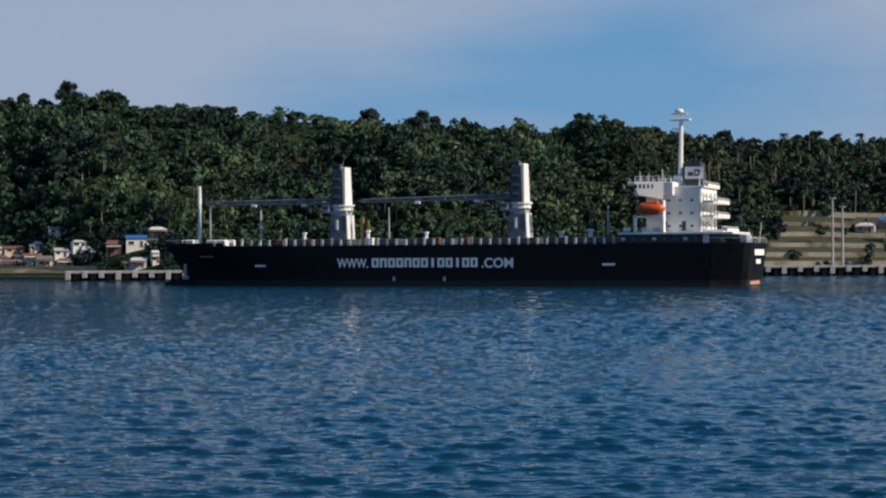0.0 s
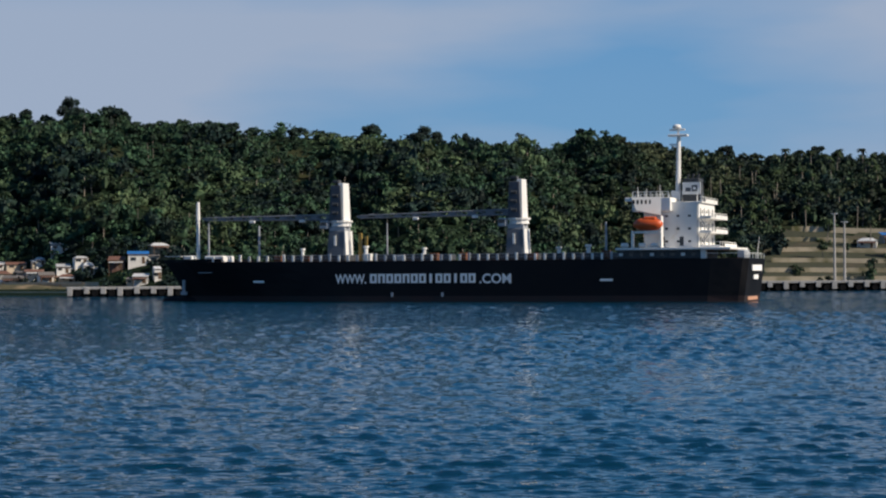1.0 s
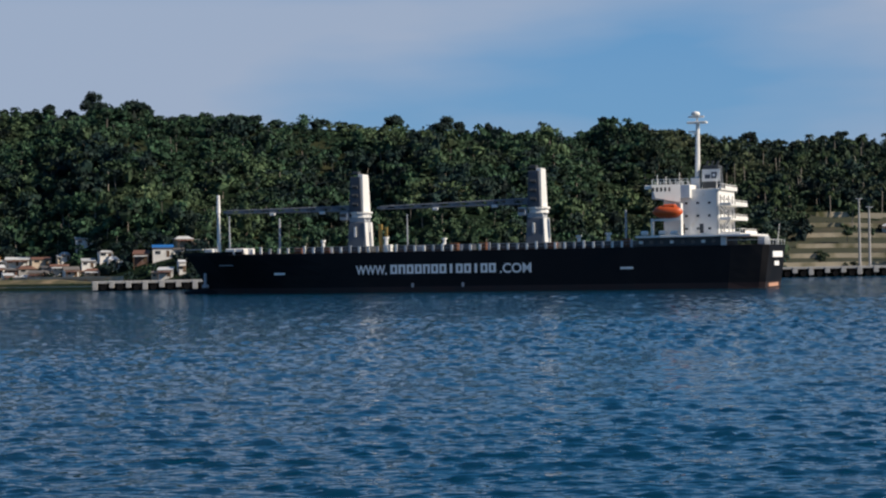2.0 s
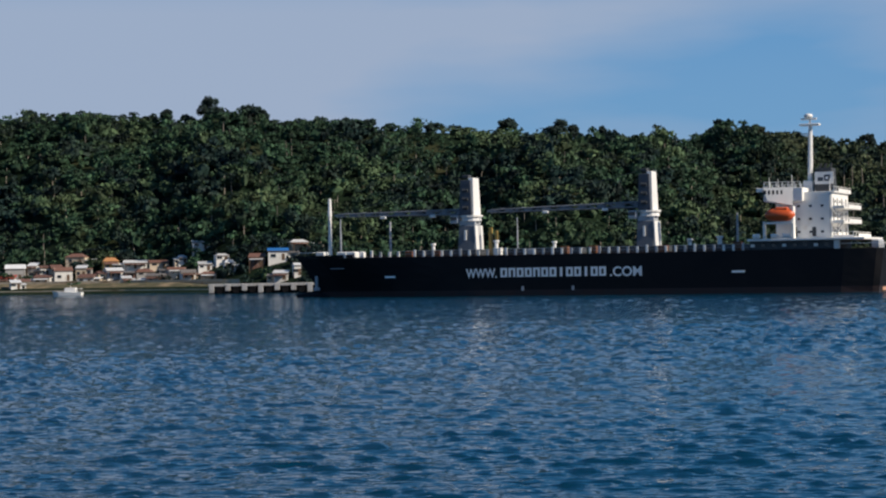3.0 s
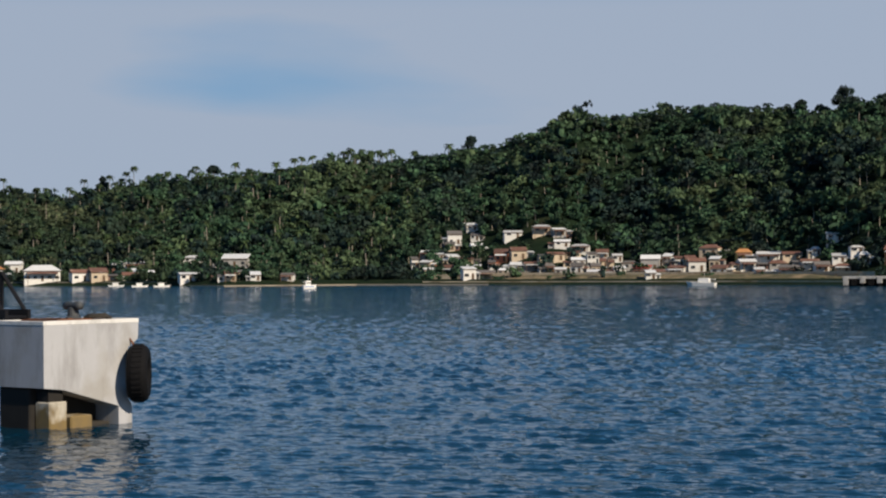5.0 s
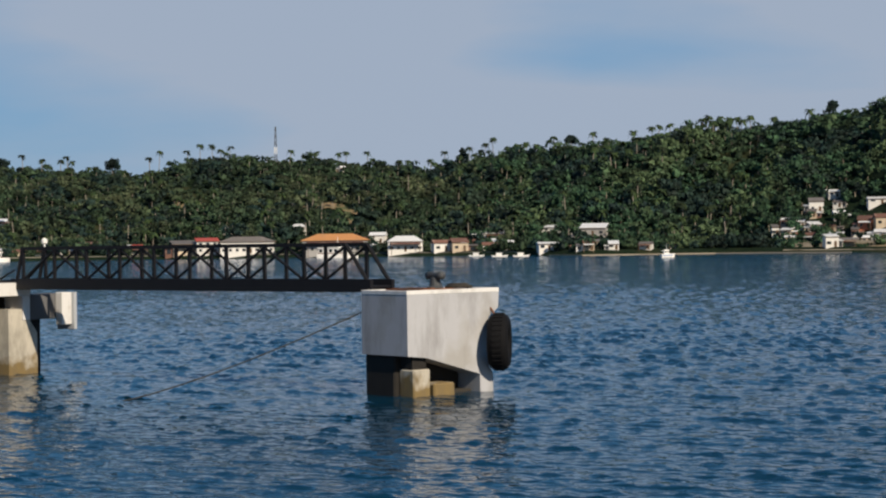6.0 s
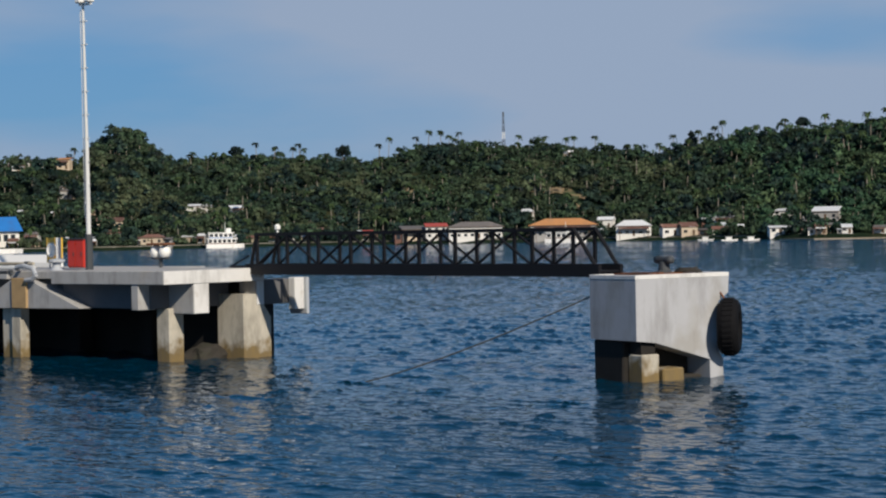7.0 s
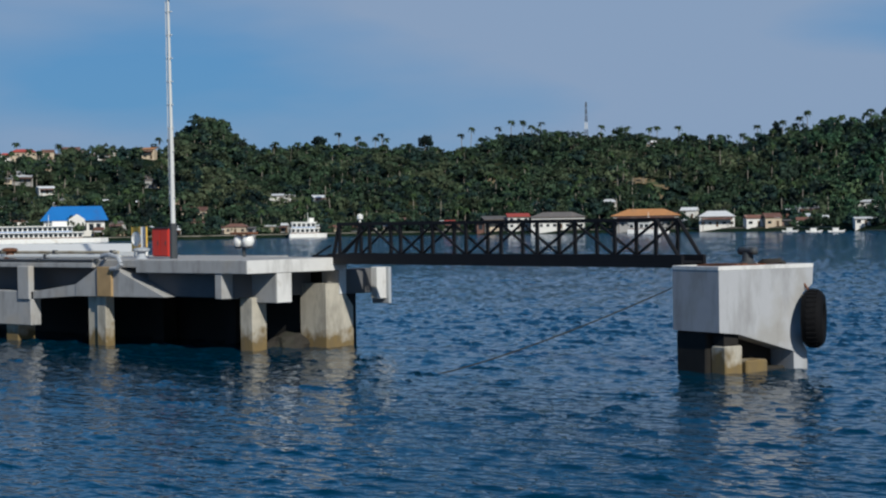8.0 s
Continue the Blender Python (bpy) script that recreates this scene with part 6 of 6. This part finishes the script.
def motorboat(az, r, length, turn, label):
    b = thing("motorboat", spot(az, r, 0.0, turn), label, "boat")
    l, w = length / 2, length * 0.15
    bm = B()
    lower = [(-l * 0.95, -w * 0.7), (l * 0.5, -w * 0.75), (l * 0.85, 0), (l * 0.5, w * 0.75), (-l * 0.95, w * 0.7)]
    upper = [(-l, -w * 0.9), (l * 0.55, -w), (l * 1.05, 0), (l * 0.55, w), (-l, w * 0.9)]
    lo = [bm.verts.new((x, y, -0.4)) for x, y in lower]
    hi = [bm.verts.new((x, y, 0.95 + 0.10 * max(0, x))) for x, y in upper]
    bm.faces.new(lo[::-1]), bm.faces.new(hi)
    for i in range(5):
        bm.faces.new((lo[i], lo[(i + 1) % 5], hi[(i + 1) % 5], hi[i]))
    part("hull", bm, M_WHITE, b)
    cab = part("cabin", box(B(), -l * 0.65, l * 0.2, -w * 0.6, w * 0.6, 0.9, 2.3, 0.1, (0.85, 0.9)), M_WHITE, b)
    for k in range(3):
        c = -l * 0.5 + k * l * 0.25
        part("window", box(B(), c, c + l * 0.15, -w * 0.6 - 0.03, -w * 0.56, 1.4, 1.9), M_GLASS, cab)
    part("stripe", box(B(), -l * 0.9, l * 0.5, -w * 0.985, -w * 0.95, 0.5, 0.7), M_BLUEROOF, b)
    part("mast", rod(B(), (-l * 0.2, 0, 2.2), (-l * 0.25, 0, 3.8), 0.05), M_WHITE, b)
    part("canopy", box(B(), -l * 0.95, -l * 0.7, -w * 0.6, w * 0.6, 1.9, 2.05), M_WHITE, b)


motorboat(15.6, 560, 9.0, 160, "white cabin motorboat lying off the village")
motorboat(27.42, 560, 4.4, 25, "small white motorboat lying off the shore")


def outrigger(az, r, label):
    b = thing("outrigger_boat", spot(az, r, 0.0, random.uniform(-15, 15)), label, "boat", "outrigger boats")
    part("hull", prism(B(), [(-2.9, 0.6), (-2.3, -0.2), (2.3, -0.2), (3.1, 0.75), (2.3, 0.45), (-2.3, 0.4)], "y", -0.3, 0.3), M_WHITE, b)
    for s in (-1, 1):
        part("float", rod(B(), (-2.4, s * 1.6, 0.08), (2.4, s * 1.6, 0.1), 0.08), M_LAMP, b)
    for x in (-1.4, 0, 1.4):
        part("outrigger_arm", rod(B(), (x, -1.6, 0.16), (x, 1.6, 0.16), 0.05), M_TIMBER, b)
    part("cabin", box(B(), -1.2, 0.8, -0.35, 0.35, 0.4, 1.35, 0.05), M_WHITE, b)
    part("awning", box(B(), -1.5, 1.2, -0.55, 0.55, 1.35, 1.42), M_GALV, b)


for az, r in ((32.5, 655), (31.85, 650), (33.2, 680)):
    outrigger(az, r, "white outrigger boat moored close to the beach")


def street_pole(az, r, z0, z1):
    p = thing("light_pole", spot(az, r, z0), "tall pale lighting pole on the far quay", "light pole", "far quay poles")
    part("shaft", rod(B(), (0, 0, 0), (0, 0, z1 - z0), 0.42, 0.26, 8), M_CONC, p)
    part("arm", box(B(), -1.0, 1.0, -0.12, 0.12, z1 - z0 - 0.2, z1 - z0), M_GALV, p)
    part("lamp_head", box(B(), 0.5, 1.2, -0.2, 0.2, z1 - z0 - 0.35, z1 - z0 - 0.2), M_LAMP, p)


street_pole(-11.55, 599, 3.0, 24.0)
street_pole(-11.84, 599, 3.0, 21.4)


def build_tower():
    r = 1040
    zb = float(land(np.array(39.23), np.array(float(r))))
    t = thing("radio_tower", spot(39.23, r), "red and white lattice radio tower on the ridge", "radio tower")
    h = 6 + r * math.tan(radians(3.5)) - zb
    for k in range(6):
        z0, z1 = h * k / 6, h * (k + 1) / 6
        w0, w1 = 0.9 - 0.11 * k, 0.9 - 0.11 * (k + 1)
        bm = B()
        for a in range(4):
            c = [(1, 1), (-1, 1), (-1, -1), (1, -1)]
            rod(bm, (c[a][0] * w0, c[a][1] * w0, z0), (c[a][0] * w1, c[a][1] * w1, z1), 0.24, seg=4)
            b = (a + 1) % 4
            rod(bm, (c[a][0] * w0, c[a][1] * w0, z0), (c[b][0] * w1, c[b][1] * w1, z1), 0.15, seg=4)
        part("lattice_section", bm, M_GALV if k % 2 == 0 and k < 4 else M_DKGREY, t)


build_tower()


# ---- single trees on the skyline ----
def leaf_cloud(bm, centre, rad, count, rng, size):
    for _ in range(count):
        w = Vector((rng.gauss(0, 1), rng.gauss(0, 1), rng.gauss(0, 0.75))).normalized()
        p = Vector(centre) + Vector((w.x * rad[0], w.y * rad[1], w.z * rad[2])) * (0.45 + 0.6 * rng.random())
        u = Vector((rng.gauss(0, 1), rng.gauss(0, 1), rng.gauss(0, 1))).normalized() * size * (0.6 + 0.8 * rng.random())
        v = u.orthogonal().normalized() * u.length * 0.8
        bm.faces.new([bm.verts.new(q) for q in (p - u, p + v, p + u, p - v)])


def tall_tree(az, top_el, spread, seed, back=-4):
    rng = random.Random(seed)
    r = float(knots(SHORE, az) + knots(DEPTH, az)) + back
    m = spot(az, r)
    h = 6 + r * math.tan(radians(top_el)) - m.translation.z
    t = thing("tree", m, "tall dark broadleaf tree standing above the ridge", "tree", "skyline trees")
    trunk = rod(B(), (0, 0, -1), (rng.uniform(-0.3, 0.3), 0, h * 0.66), 0.42, 0.2, 7)
    crown = B()
    for k in range(9):
        a = k * 2.4 + rng.random()
        d = spread * (0.18 + 0.36 * rng.random()) * (k > 0)
        c = (d * math.cos(a), d * math.sin(a), h * (0.38 + 0.44 * rng.random()) if k else h * 0.82)
        rod(trunk, (0, 0, h * (0.4 + 0.03 * k)), c, 0.16, 0.05, 5)
        leaf_cloud(crown, c, (spread * 0.29, spread * 0.29, h * 0.19), 120, rng, 0.5)
    part("trunk", trunk, M_BARK, t)
    part("crown", crown, M_LEAF_DARK, t)


SKYLINE = [(11.36, 5.32, 7), (11.0, 4.95, 4), (10.08, 5.06, 6.5), (9.7, 4.9, 4), (7.23, 4.62, 5), (6.56, 4.56, 5.5), (4.61, 4.42, 5), (2.3, 4.53, 7), (0.76, 4.47, 7.5), (0.3, 4.3, 4.5), (-0.53, 4.24, 4),
           (-3.86, 4.1, 4.5), (-5.2, 4.1, 4), (-8.4, 3.78, 5), (-11.0, 3.72, 6), (12.6, 4.92, 4), (16.6, 4.9, 4), (19.1, 4.5, 4), (22.5, 3.98, 4), (30.3, 3.12, 6), (33.6, 2.8, 5), (44.1, 2.6, 7), (47.3, 2.6, 7), (36.1, 2.45, 5)]
for k, (az, el, spread) in enumerate(SKYLINE):
    tall_tree(az, el, spread, k)


def palm_pattern(seed, height):
    """One palm at unit lean, base at its origin."""
    rng = random.Random(seed)
    p = thing("palm_tree", pose(0, 0, 0), "tall slender coconut palm on the hill", "palm tree", "hill palms")
    bend = rng.uniform(-0.9, 0.9)
    bm = B()
    pts = [Vector((bend * (k / 5) ** 2, 0, height * k / 5)) for k in range(6)]
    pts[0].z = -1
    for a, b in zip(pts, pts[1:]):
        rod(bm, a, b, 0.20, 0.17, 6)
    part("trunk", bm, M_BARK, p)
    top = pts[-1]
    bm = B()
    for k in range(15):
        a = k * math.tau / 15 + rng.uniform(-0.2, 0.2)
        ln = rng.uniform(2.1, 2.9)
        up = rng.uniform(-0.15, 1.0)
        out = Vector((math.cos(a), math.sin(a), 0))
        side = Vector((-math.sin(a), math.cos(a), 0))
        prev = top
        pw = 0.12
        for j in range(1, 5):
            f = j / 4
            q = top + out * ln * f + Vector((0, 0, ln * (up * f - 1.15 * f * f)))
            wd = 0.5 * math.sin(math.pi * min(1, f * 0.9 + 0.08)) + 0.05
            for s in (-1, 1):
                bm.faces.new([bm.verts.new(v) for v in (prev, q, q + side * s * wd - Vector((0, 0, wd * 0.6)), prev + side * s * pw - Vector((0, 0, pw * 0.6)))])
            prev, pw = q, wd
    part("crown", bm, M_PALM, p)
    return p


def plant_palms():
    rng = random.Random(5)
    heads = [(41.52, 2.96), (41.85, 2.82), (41.11, 2.95), (40.9, 2.84), (40.63, 2.94), (42.74, 2.79), (43.0, 2.62), (45.4, 2.63), (38.0, 2.72), (38.8, 2.78), (37.32, 2.71), (37.1, 2.74), (34.13, 2.67), (33.38, 2.82), (33.0, 2.7),
             (32.91, 2.94), (32.63, 3.1), (32.25, 2.84), (31.64, 2.91), (31.3, 2.86), (27.66, 3.35), (27.32, 3.38), (26.72, 3.43), (26.23, 3.56), (25.86, 3.60), (25.58, 3.55), (24.91, 3.60), (28.43, 3.2), (29.63, 3.2), (30.91, 2.98),
             (23.2, 3.72), (24.2, 3.55), (48.6, 2.45), (46.0, 2.42), (35.5, 2.45), (36.3, 2.5)]
    spots = []
    for az, el in heads:
        r = float(knots(SHORE, az) + knots(DEPTH, az)) - 6
        base = float(land(np.array(az), np.array(r)))
        spots.append((az, r, max(5.0, 6 + r * math.tan(radians(el)) - base - 0.3)))
    # palms scattered over the lower hills
    for _ in range(230):
        az = rng.uniform(24, 57)
        if 49.2 < az < 51.9:
            continue
        rs, dp = float(knots(SHORE, az)), float(knots(DEPTH, az))
        spots.append((az, rs + dp * rng.uniform(0.12, 0.97), rng.uniform(7, 11.5)))
    for _ in range(70):
        az = rng.uniform(-16, -7)
        rs, dp = float(knots(SHORE, az)), float(knots(DEPTH, az))
        spots.append((az, rs + dp * rng.uniform(0.33, 0.85), rng.uniform(8, 12)))
    patterns = {}
    for az, r, h in spots:
        key = (int(round(h)), rng.randrange(2))
        m = spot(az, r) @ pose(0, 0, 0, rng.uniform(-4, 4), rng.uniform(-4, 4), rng.uniform(0, 360))
        if key not in patterns:
            patterns[key] = palm_pattern(len(patterns) + 3, key[0])
            patterns[key].matrix_world = m
        else:
            copy_thing(patterns[key], m)


plant_palms()


# ---- what moves ----
def motions():
    way = Vector((-math.cos(radians(19.5)), math.sin(radians(19.5)), 0))
    start = Vector((63.17, 384.6, 0))
    walk(ship, [(t, pose(*(start + way * 0.86 * t), 0, 0, 160.5)) for t in (0.0, 4.0, 8.0)])
    walk(water, [(t, pose(-0.10 * t, -0.55 * t, 0)) for t in (0.0, 4.0, 8.0)])


motions()
